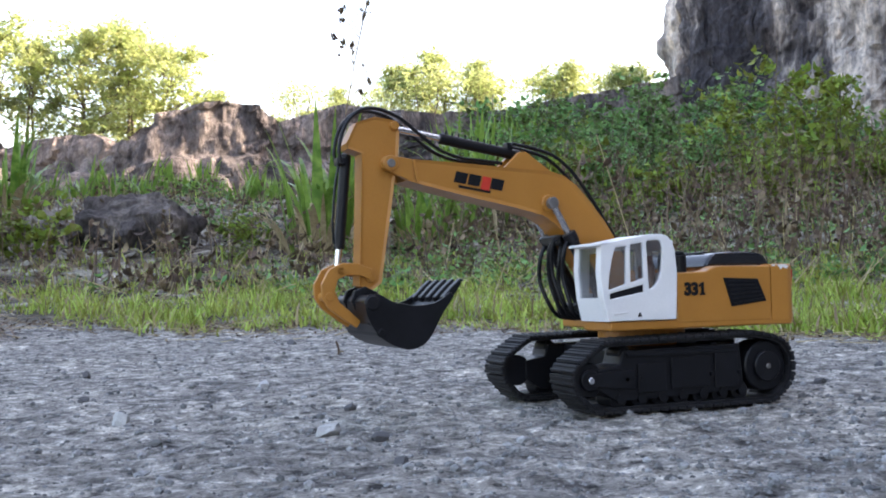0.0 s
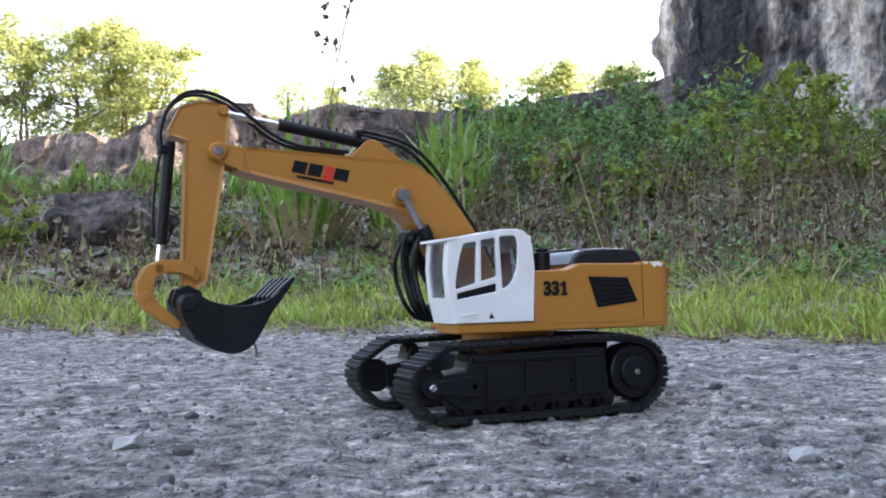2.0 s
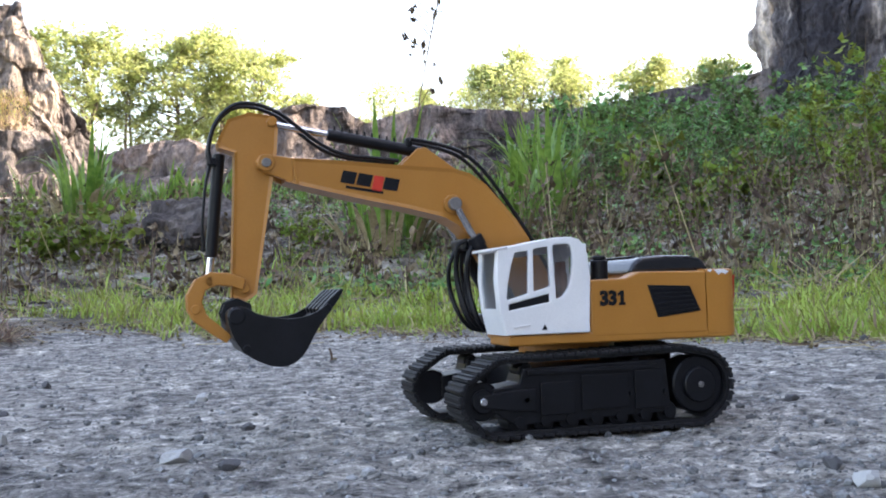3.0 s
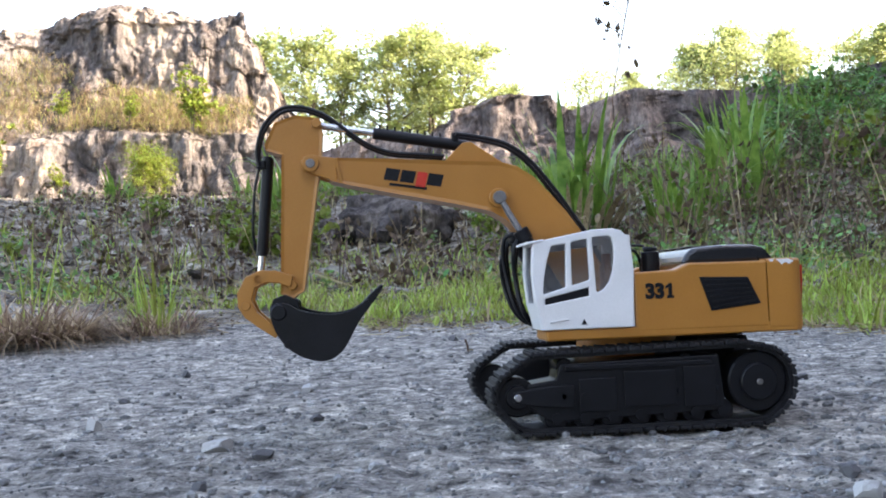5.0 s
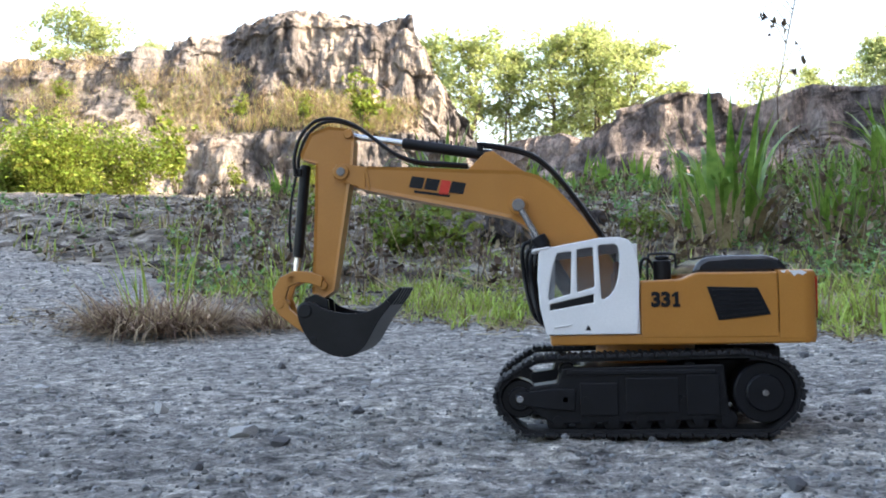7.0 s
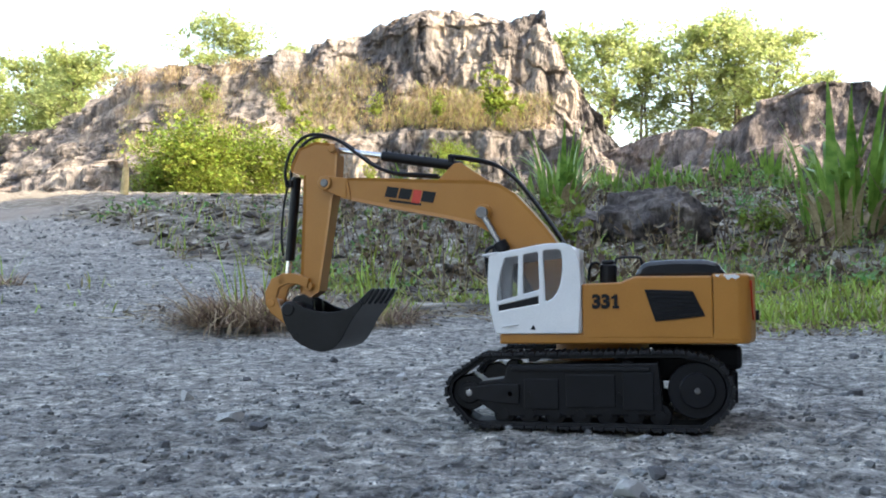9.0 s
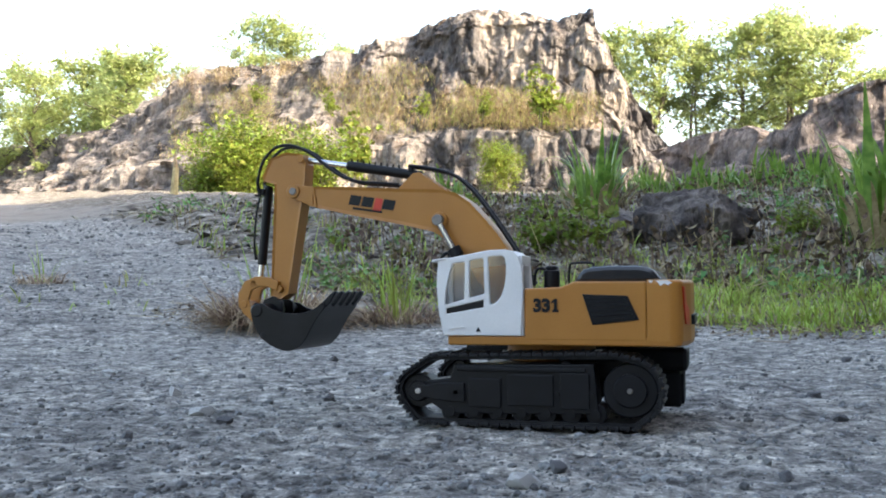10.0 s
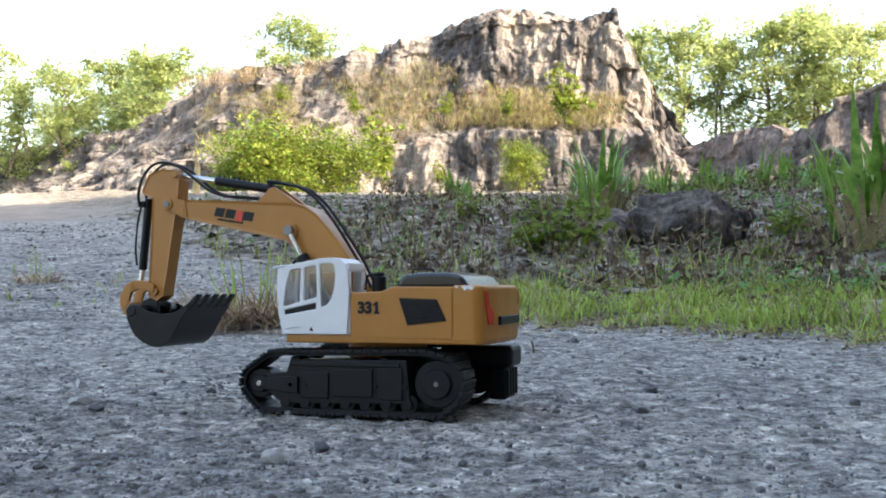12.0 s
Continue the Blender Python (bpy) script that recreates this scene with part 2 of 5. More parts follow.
def ground(x, y):
    r, az = polar(x, y)
    edge = curve(r, [(0, 16), (3.2, 17.5), (4.2, 22), (6, 27), (12, 35), (20, 38), (60, 45)])
    t = step(az, edge - 9, edge + 5)
    z = curve(r, BANK) * (1 - t) + curve(r, TRACK) * t
    back = step(abs(az), 75, 120)
    z = z * (1 - back) + curve(r, BACK) * back
    rough = step(r, 2.4, 7) * (1 - 0.7 * t)
    z += rough * (0.10 * fbm(x * 0.9, y * 0.9, 3) + 0.04 * fbm(x * 4, y * 4, 7))
    z += (0.006 + 0.02 * step(r, 3, 8)) * fbm(x * 2.3, y * 2.3, 1) * step(r, 0.9, 2) + 0.0040 * fbm(x * 13, y * 13, 2)
    if r < 4:
        z += 0.0030 * fbm(x * 42, y * 42, 12, 4) * (1 - step(r, 2.6, 4))
    return z


def build_ground():
    angles = [a * 0.2 for a in range(-300, 301)]
    angles = [-180 + 6 * k for k in range(20)] + angles + [66 + 6 * k for k in range(19)]
    radii = [0.0, 0.12, 0.22]
    while radii[-1] < 700:
        radii.append(radii[-1] * (1.012 if radii[-1] < 3 else 1.025 if radii[-1] < 14 else 1.07))
    verts, share = [], []
    for r in radii:
        for az in angles:
            x, y = -r * math.sin(radians(az)), -0.9 + r * math.cos(radians(az))
            verts.append((x, y, ground(x, y)))
            edge = verge(az)
            bare = max(1 - step(r, edge - 0.12, edge + 0.15), track_share(r, az)) if abs(az) < 80 else 1
            sand = step(r, 11.5, 14) * track_share(r, az)
            share.append((bare, sand, 0.0, 1.0))
    n = len(angles)
    faces = [(i * n + k, i * n + (k + 1) % n, (i + 1) * n + (k + 1) % n, (i + 1) * n + k) for i in range(len(radii) - 1) for k in range(n)]
    m = bpy.data.materials.new("ground")
    m.use_nodes = True
    t = m.node_tree
    p = t.nodes["Principled BSDF"]
    geo = t.nodes.new("ShaderNodeNewGeometry")

    def tex(scale, detail=6, kind="ShaderNodeTexNoise"):
        nz = t.nodes.new(kind)
        nz.inputs["Scale"].default_value = scale
        if kind == "ShaderNodeTexNoise":
            nz.inputs["Detail"].default_value = detail
            nz.inputs["Roughness"].default_value = 0.65
        t.links.new(geo.outputs["Position"], nz.inputs["Vector"])
        return nz.outputs[0]

    def ramp(src, *stops):
        c = t.nodes.new("ShaderNodeValToRGB")
        while len(c.color_ramp.elements) < len(stops):
            c.color_ramp.elements.new(0.5)
        for e, (at, col) in zip(c.color_ramp.elements, stops):
            e.position, e.color = at, (*col, 1)
        t.links.new(src, c.inputs[0])
        return c.outputs[0]

    def blend(f, a, b, kind="MIX"):
        c = t.nodes.new("ShaderNodeMixRGB")
        c.blend_type = kind
        if isinstance(f, float):
            c.inputs[0].default_value = f
        else:
            t.links.new(f, c.inputs[0])
        t.links.new(a, c.inputs[1])
        t.links.new(b, c.inputs[2])
        return c.outputs[0]

    grit = tex(48, 10)
    gravel = ramp(grit, (0.34, (0.040, 0.038, 0.036)), (0.43, (0.190, 0.180, 0.164)), (0.53, (0.300, 0.285, 0.260)), (0.60, (0.425, 0.406, 0.372)), (0.68, (0.65, 0.62, 0.57)))
    dust = ramp(tex(3.5, 8), (0.34, (0.66, 0.66, 0.67)), (0.50, (0.96, 0.96, 0.96)), (0.66, (1.22, 1.21, 1.18)))
    gravel = blend(1.0, gravel, dust, "MULTIPLY")
    clods = tex(17, 7)
    gravel = blend(1.0, gravel, ramp(clods, (0.35, (0.42, 0.42, 0.44)), (0.45, (0.95, 0.95, 0.95)), (0.60, (1.36, 1.35, 1.32))), "MULTIPLY")
    chips = tex(210, 3)
    gravel = blend(1.0, gravel, ramp(chips, (0.33, (0.36, 0.36, 0.37)), (0.44, (1.0, 1.0, 1.0)), (0.58, (1.05, 1.05, 1.05)), (0.67, (1.95, 1.95, 1.92))), "MULTIPLY")
    soil = ramp(tex(6, 9), (0.36, (0.035, 0.029, 0.022)), (0.46, (0.115, 0.097, 0.075)), (0.56, (0.25, 0.222, 0.180)), (0.66, (0.50, 0.46, 0.39)))
    sandc = ramp(tex(1.5, 6), (0.35, (0.20, 0.168, 0.138)), (0.65, (0.30, 0.26, 0.22)))
    at = t.nodes.new("ShaderNodeVertexColor")
    at.layer_name = "share"
    sep = t.nodes.new("ShaderNodeSeparateColor")
    t.links.new(at.outputs[0], sep.inputs[0])
    col = blend(sep.outputs[0], soil, gravel)
    col = blend(sep.outputs[1], col, sandc)
    t.links.new(col, p.inputs["Base Color"])
    p.inputs["Roughness"].default_value = 0.95
    p.inputs["Specular IOR Level"].default_value = 0.2
    bp = t.nodes.new("ShaderNodeBump")
    bp.inputs["Strength"].default_value, bp.inputs["Distance"].default_value = 1.0, 0.013
    heights = [grit]
    for src, share_of in ((clods, 0.9), (chips, 0.22)):
        add = t.nodes.new("ShaderNodeMath")
        add.operation = "MULTIPLY_ADD"
        add.inputs[1].default_value = share_of
        t.links.new(src, add.inputs[0])
        t.links.new(heights[-1], add.inputs[2])
        heights.append(add.outputs[0])
    t.links.new(heights[-1], bp.inputs["Height"])
    t.links.new(bp.outputs[0], p.inputs["Normal"])
    ob = raw("ground", verts, faces, m, smooth=True)
    layer = ob.data.color_attributes.new("share", "FLOAT_COLOR", "POINT")
    layer.data.foreach_set("color", [c for s in share for c in s])
    tagged(ob, "grey gravel yard with a soil bank and pale sand track", "ground", kind="structure")


build_ground()


# ---- rock faces ----
def rock_face(name, mat, line, base, levels, label, cols=200, rows=90, rough=1.0, seed=0, category="cliff", back=6.0):
    """A rock mass: line gives (x, y, top z) from one end to the other, base the z at its foot;
    levels give (share of the height, how far it is set back)."""
    verts, faces = [], []
    total = len(line) - 1
    rows_z = rows + 14
    for i in range(cols + 1):
        s = i / cols * total
        k = min(int(s), total - 1)
        f = s - k
        a, b = Vector(line[k]), Vector(line[k + 1])
        p = a.lerp(b, f)
        d = (Vector(line[min(k + 1, total)]) - Vector(line[max(k - 1, 0)])).to_2d()
        nrm = Vector((d.y, -d.x)).normalized()
        if nrm.dot(Vector((-p.x, -p.y))) < 0:
            nrm = -nrm
        zb = base if not callable(base) else base(p.x, p.y)
        top = p.z + 0.25 * rough * fbm(s * 3.1, seed, 0, 4)
        for j in range(rows_z + 1):
            if j <= rows:
                v = j / rows
                off = curve(v, levels) if not callable(levels) else levels(p.x, v)
                z = zb + (top - zb) * v
            else:
                v = 1.0
                u = (j - rows) / 14
                off = (levels[-1][1] if not callable(levels) else levels(p.x, 1.0)) + back * u
                z = top - (top - zb) * 0.9 * u * u
            q = Vector((p.x - nrm.x * off, p.y - nrm.y * off, z))
            w = Vector((q.x * 0.22, q.y * 0.22, q.z * 0.10 + seed))
            crag = abs(fbm(w.x * 2, w.y * 2, w.z * 2)) * 2.2
            strata = noise.cell(Vector((seed + q.x * 0.13, q.y * 0.1, q.z * 0.75 + 0.8 * fbm(w.x, w.y, 2)))) * 0.7
            fine = fbm(q.x * 1.3, q.y * 1.3, q.z * 0.6 + seed, 4)
            flute = noise.fractal(Vector((q.x * 0.8, q.y * 0.8, q.z * 0.12 + seed)), 1.0, 2.0, 4)
            near = noise.voronoi(Vector((q.x * 0.55, q.y * 0.55, q.z * 0.38 + seed)))
            block = noise.cell(near[1][0] * 7.3) * 0.24 - 0.10 * (near[0][1] - near[0][0] < 0.06)
            small = noise.voronoi(Vector((q.x * 1.7, q.y * 1.7, q.z * 1.1 + seed)))
            block += noise.cell(small[1][0] * 5.1) * 0.13
            push = rough * (block + (crag - 0.6) * 0.85 + strata * 0.25 + fine * 0.3 + flute * 0.5)
            if j > rows:
                push *= 1 - 0.5 * (j - rows) / 14
            verts.append((q.x + nrm.x * push, q.y + nrm.y * push, q.z + rough * 0.25 * fine))
    n = rows_z + 1
    for i in range(cols):
        for j in range(rows_z):
            faces.append((i * n + j, (i + 1) * n + j, (i + 1) * n + j + 1, i * n + j + 1))
    ob = raw(name, verts, faces, mat)
    return tagged(ob, label, category, kind="structure")


MAIN = [(-75, 69.5, 11), (-57.7, 62.5, 11.8), (-52.2, 60, 11.8), (-45, 56.5, 11.7), (-40.6, 54.2, 11.9), (-36, 51.7, 12.9), (-33.9, 50.5, 13.8), (-32.3, 49.6, 13.7), (-26.4, 46.4, 13), (-21, 45, 12.9), (-18.4, 45, 13.4), (-15.9, 45, 13.7), (-13.4, 45, 14.2),
        (-11.1, 45, 14.4), (-8.9, 45, 14), (-7.3, 45, 13.5), (-6.2, 45, 13.8), (-5.4, 45.2, 14), (-4.8, 45.4, 13), (-4.2, 45.6, 11.6), (-3.5, 45.9, 10.2), (-2.7, 46.3, 8.9), (-1.7, 46.8, 7.6), (-0.6, 47.5, 6.4), (0.6, 48.5, 5.4)]


def cliff_setback(x, v):
    """How far the main cliff lies back: sheer at its high end, a grassy slope towards its low end."""
    slope = 1 - step(x, -16, -11)
    sheer = curve(v, [(0, -3.2), (0.36, -2.2), (0.40, -0.8), (0.58, 0.6), (0.90, 1.1), (1, 2.0)])
    gentle = curve(v, [(0, -3.2), (0.34, -2.2), (0.40, -0.9), (0.60, 1.0), (0.82, 2.4), (0.90, 2.6), (1, 3.2)])
    return sheer * (1 - slope) + gentle * slope


rock_face("rock_cliff", ROCK_WARM, MAIN, lambda x, y: 3.6, cliff_setback, "weathered grey and ochre quarry cliff with a grassy ledge", cols=420, rows=150, rough=0.64, seed=3)
LEDGE = [(-4.5, 48, 6.6), (-2.5, 46, 6.9), (-0.5, 44, 7.2), (0.8, 42.5, 7.1), (1.6, 41.5, 6.5), (2.4, 40.5, 6.6), (3.5, 40, 7.6), (5.9, 40, 8.2), (7.8, 40, 8.2), (8.6, 40.5, 7.6), (10.1, 40.5, 7.9), (11.6, 40, 8.4), (15.5, 40, 8.2), (19.2, 40, 8.5), (22.8, 39, 9.2), (27, 38, 10), (30.5, 37.5, 10.6)]
rock_face("rock_ledge", ROCK, LEDGE, lambda x, y: 3.4, [(0, -1.5), (0.5, -0.6), (0.56, 0.0), (1, 0.4)], "low broken grey rock ledge behind the bank", cols=170, rows=50, rough=0.45, seed=11)
# from (33.5, 28) on the wall is unseen, added to shade the foreground
SIDE = [(29.2, 42, 20), (28.3, 39, 20), (27.4, 36.2, 21), (28.6, 34, 21), (31, 32, 21), (33.5, 28, 22), (33, 22, 24), (21, 13.5, 26), (13.5, 7, 26), (11, 0, 26), (11.5, -9, 26), (14, -20, 26), (8, -32, 20), (-8, -40, 14)]
rock_face("quarry_wall", ROCK_WALL, SIDE, lambda x, y: 2.0 if y > 5 else 0.0, [(0, -1.5), (0.28, -0.7), (0.33, 0.2), (1, 0.8)], "tall dark grey quarry wall streaked with pale runs, extended unseen for shade", cols=300, rows=90, rough=0.55, seed=23, back=9)


# ---- the toy excavator ----
YC = 0.017
GLASS = bpy.data.materials.new("clear_plastic_pane")
GLASS.use_nodes = True
gt = GLASS.node_tree
gl, tp, mx = gt.nodes.new("ShaderNodeBsdfGlossy"), gt.nodes.new("ShaderNodeBsdfTransparent"), gt.nodes.new("ShaderNodeMixShader")
gl.inputs["Roughness"].default_value = 0.08
tp.inputs[0].default_value = (0.86, 0.88, 0.90, 1)
mx.inputs[0].default_value = 0.17
gt.links.new(tp.outputs[0], mx.inputs[1])
gt.links.new(gl.outputs[0], mx.inputs[2])
gt.links.new(mx.outputs[0], gt.nodes["Material Output"].inputs[0])


def slab(pts, z0, z1, b=0.0, taper=0.0):
    """A block with the outline pts in x and y, from z0 to z1; taper draws its top in."""
    one = bmesh.new()
    cx, cy = sum(p[0] for p in pts) / len(pts), sum(p[1] for p in pts) / len(pts)
    lo = [one.verts.new((x, y, z0)) for x, y in pts]
    hi = [one.verts.new((cx + (x - cx) * (1 - taper), cy + (y - cy) * (1 - taper), z1)) for x, y in pts]
    one.faces.new(lo)
    one.faces.new(hi)
    for i in range(len(pts)):
        j = (i + 1) % len(pts)
        one.faces.new((lo[i], lo[j], hi[j], hi[i]))
    bmesh.ops.recalc_face_normals(one, faces=one.faces)
    if b:
        bevel(one, b, 3)
    return one


def pierced(outer, holes, y0, y1, b=0.0):
    """A plate in x and z with openings through it."""
    one = bmesh.new()
    edges = []
    for loop in (outer, *holes):
        vs = [one.verts.new((x, y0, z)) for x, z in loop]
        edges += [one.edges.new((vs[i], vs[(i + 1) % len(vs)])) for i in range(len(vs))]
    bmesh.ops.triangle_fill(one, use_beauty=True, use_dissolve=False, edges=edges)
    made = bmesh.ops.extrude_face_region(one, geom=list(one.faces))
    for v in [g for g in made["geom"] if isinstance(g, bmesh.types.BMVert)]:
        v.co.y = y1
    bmesh.ops.recalc_face_normals(one, faces=one.faces)
    if b:
        front = [e for e in one.edges if len(e.link_faces) == 2 and abs(e.verts[0].co.y - y0) + abs(e.verts[1].co.y - y0) < 1e-6 and e.calc_face_angle(0) > 1]
        bevel(one, b, 2, front)
    return one


def rimmed(pts, y0, y1, rim, sink, b=0.0012):
    """A plate whose two sides are sunk within a raised rim."""
    one = prism(pts, y0, y1)
    sides = [f for f in one.faces if len(f.verts) == len(pts)]
    bmesh.ops.inset_region(one, faces=sides, thickness=rim, depth=0.0)
    for f in sides:
        for v in f.verts:
            v.co.y += sink if f.normal.y < 0 else -sink
    return one


def hull(points):
    pts = sorted(points)

    def half(seq):
        out = []
        for p in seq:
            while len(out) > 1 and (out[-1][0] - out[-2][0]) * (p[1] - out[-2][1]) - (out[-1][1] - out[-2][1]) * (p[0] - out[-2][0]) <= 0:
                out.pop()
            out.append(p)
        return out[:-1]
    return half(pts) + half(pts[::-1])


def along(loop, count):
    """Evenly spaced places and directions on a closed line."""
    loop = loop + [loop[0]]
    length = [0]
    for a, b in zip(loop, loop[1:]):
        length.append(length[-1] + math.dist(a, b))
    res, k = [], 0
    for i in range(count):
        d = length[-1] * i / count
        while length[k + 1] < d:
            k += 1
        f = (d - length[k]) / (length[k + 1] - length[k])
        a, b = loop[k], loop[k + 1]
        res.append((a[0] + (b[0] - a[0]) * f, a[1] + (b[1] - a[1]) * f, math.atan2(b[1] - a[1], b[0] - a[0])))
    return res, length[-1] / count


def build_tracks(toy):
    wheels = [(-0.0965, 0.0345, 0.0185), (-0.0790, 0.0505, 0.0150), (0.082, 0.0495, 0.0185), (0.0975, 0.037, 0.0275), (-0.0890, 0.0200, 0.0140), (0.098, 0.016, 0.0105)]
    ring = hull([(x + r * math.cos(k / 32 * 6.2832), z + r * math.sin(k / 32 * 6.2832)) for x, z, r in wheels for k in range(32)])
    stations, pitch = along(ring, 56)
    shoe_mesh = None
    for y0 in (-0.075, 0.067):
        y1 = y0 + 0.042
        ym = (y0 + y1) / 2
        out, inn = (y0, 1) if y0 < 0 else (y1, -1)
        # the belt that carries the shoes
        bm = bmesh.new()
        n = len(stations)
        rows = []
        for x, z, a in stations:
            nx, nz = math.sin(a), -math.cos(a)
            rows.append([bm.verts.new((x + nx * o, y, z + nz * o)) for y, o in ((y0 + 0.003, 0.0), (y1 - 0.003, 0.0), (y1 - 0.003, -0.003), (y0 + 0.003, -0.003))])
        for i in range(n):
            a, b = rows[i], rows[(i + 1) % n]
            for k in range(4):
                bm.faces.new((a[k], a[(k + 1) % 4], b[(k + 1) % 4], b[k]))
        bmesh.ops.recalc_face_normals(bm, faces=bm.faces)
        track = part("crawler_track", bm, RUBBER, toy, "black rubber crawler track dusted with grey")
        for x, z, a in stations:
            if shoe_mesh is None:
                one = box((0, 0, 0.0010), (pitch * 0.93, 0.042, 0.0028), 0.0006)
                box((pitch * 0.26, 0, 0.0028), (pitch * 0.22, 0.042, 0.0018), 0.0005, one)
                box((-pitch * 0.2, 0, 0.0026), (pitch * 0.18, 0.040, 0.0012), 0.0003, one)
                shoe = part("track_shoe", one, RUBBER, track)
                shoe_mesh = shoe.data
            else:
                shoe = new("track_shoe", shoe_mesh)
                shoe.parent = track
            shoe.matrix_basis = Matrix.Translation((x, ym, z)) @ Matrix.Rotation(-a, 4, "Y") @ Matrix.Rotation(math.pi, 4, "X")
        # the side frame between the wheels
        fo = out + inn * 0.006
        bm = prism([(-0.088, 0.025), (-0.088, 0.043), (-0.066, 0.046), (-0.062, 0.058), (0.066, 0.060), (0.070, 0.016), (-0.070, 0.013)], min(fo, fo + inn * 0.03), max(fo, fo + inn * 0.03), 0.0012)
        frame_part = part("side_frame", bm, BLACK, track)
        for x0, x1, z0, z1 in ((-0.048, -0.018, 0.020, 0.046), (-0.012, 0.030, 0.022, 0.050), (0.036, 0.062, 0.020, 0.052)):
            part("cover_panel", box(((x0 + x1) / 2, fo - inn * 0.0012, (z0 + z1) / 2), (x1 - x0, 0.0018, z1 - z0), 0.0007), BLACK, track)
        part("frame_rail", box((0.0, fo - inn * 0.0010, 0.0545), (0.118, 0.003, 0.004), 0.0008), BLACK, track)
        part("idler_arm", prism([(-0.100, 0.029), (-0.100, 0.038), (-0.070, 0.0415), (-0.052, 0.0415), (-0.052, 0.024), (-0.070, 0.025)], min(fo, fo - inn * 0.003), max(fo, fo - inn * 0.003), 0.0007), BLACK, track)
        for x in (-0.060, -0.044, 0.033, 0.064):
            part("bolt", rod((x, fo - inn * 0.0030, 0.033), (x, fo + inn * 0.001, 0.033), 0.0022, n=10), BLACK, track)
        for x, z, r, w, nm in [(-0.0965, 0.0335, 0.0155, 0.026, "idler_wheel"), (0.0975, 0.037, 0.0240, 0.026, "drive_sprocket")]:
            bm = rod((x, ym - w / 2, z), (x, ym + w / 2, z), r, n=28, b=0.0012)
            rod((x, out + inn * 0.004, z), (x, ym, z), r * 0.62, n=24, bm=bm, b=0.001)
            part(nm, bm, BLACK, track)
            part("hub_screw", rod((x, out + inn * 0.0025, z), (x, out + inn * 0.006, z), 0.0032 if nm == "idler_wheel" else 0.0026, n=12, b=0.0006), STEEL if nm == "idler_wheel" else PIN, track, "small bright steel hub screw")
        for k in range(7):
            x = -0.066 + k * 0.0222
            bm = rod((x, ym - 0.012, 0.0155), (x, ym + 0.012, 0.0155), 0.0095, n=18, b=0.001)
            rod((x, out + inn * 0.005, 0.0155), (x, ym, 0.0155), 0.0045, n=12, bm=bm)
            part("road_roller", bm, BLACK, track)
        for x in (-0.058, 0.04):
            part("top_roller", rod((x, ym - 0.011, 0.056), (x, ym + 0.011, 0.056), 0.0065, n=16, b=0.001), BLACK, track)
    bm = box((0.005, YC, 0.045), (0.10, 0.11, 0.026), 0.003)
    box((0.062, YC + 0.0, 0.052), (0.07, 0.085, 0.022), 0.003, bm)
    part("undercarriage", bm, BLACK, toy, "black plastic undercarriage frame")
    part("rear_fender", box((0.101, YC + 0.068, 0.0560), (0.084, 0.048, 0.024), 0.0050), BLACK, toy, "flat black plastic cover over the track")
    guard = part("rear_guard", box((0.126, YC + 0.068, 0.0265), (0.020, 0.046, 0.036), 0.0030), BLACK, toy, "black ribbed plastic block behind the track")
    for k in range(4):
        part("rib", box((0.1365, YC + 0.0490 + k * 0.0127, 0.0270), (0.0040, 0.0050, 0.030), 0.0010), BLACK, guard)
    bm = rod((0.014, YC, 0.057), (0.014, YC, 0.0765), 0.043, n=40, b=0.002)
    part("turntable", bm, ORANGE, toy)


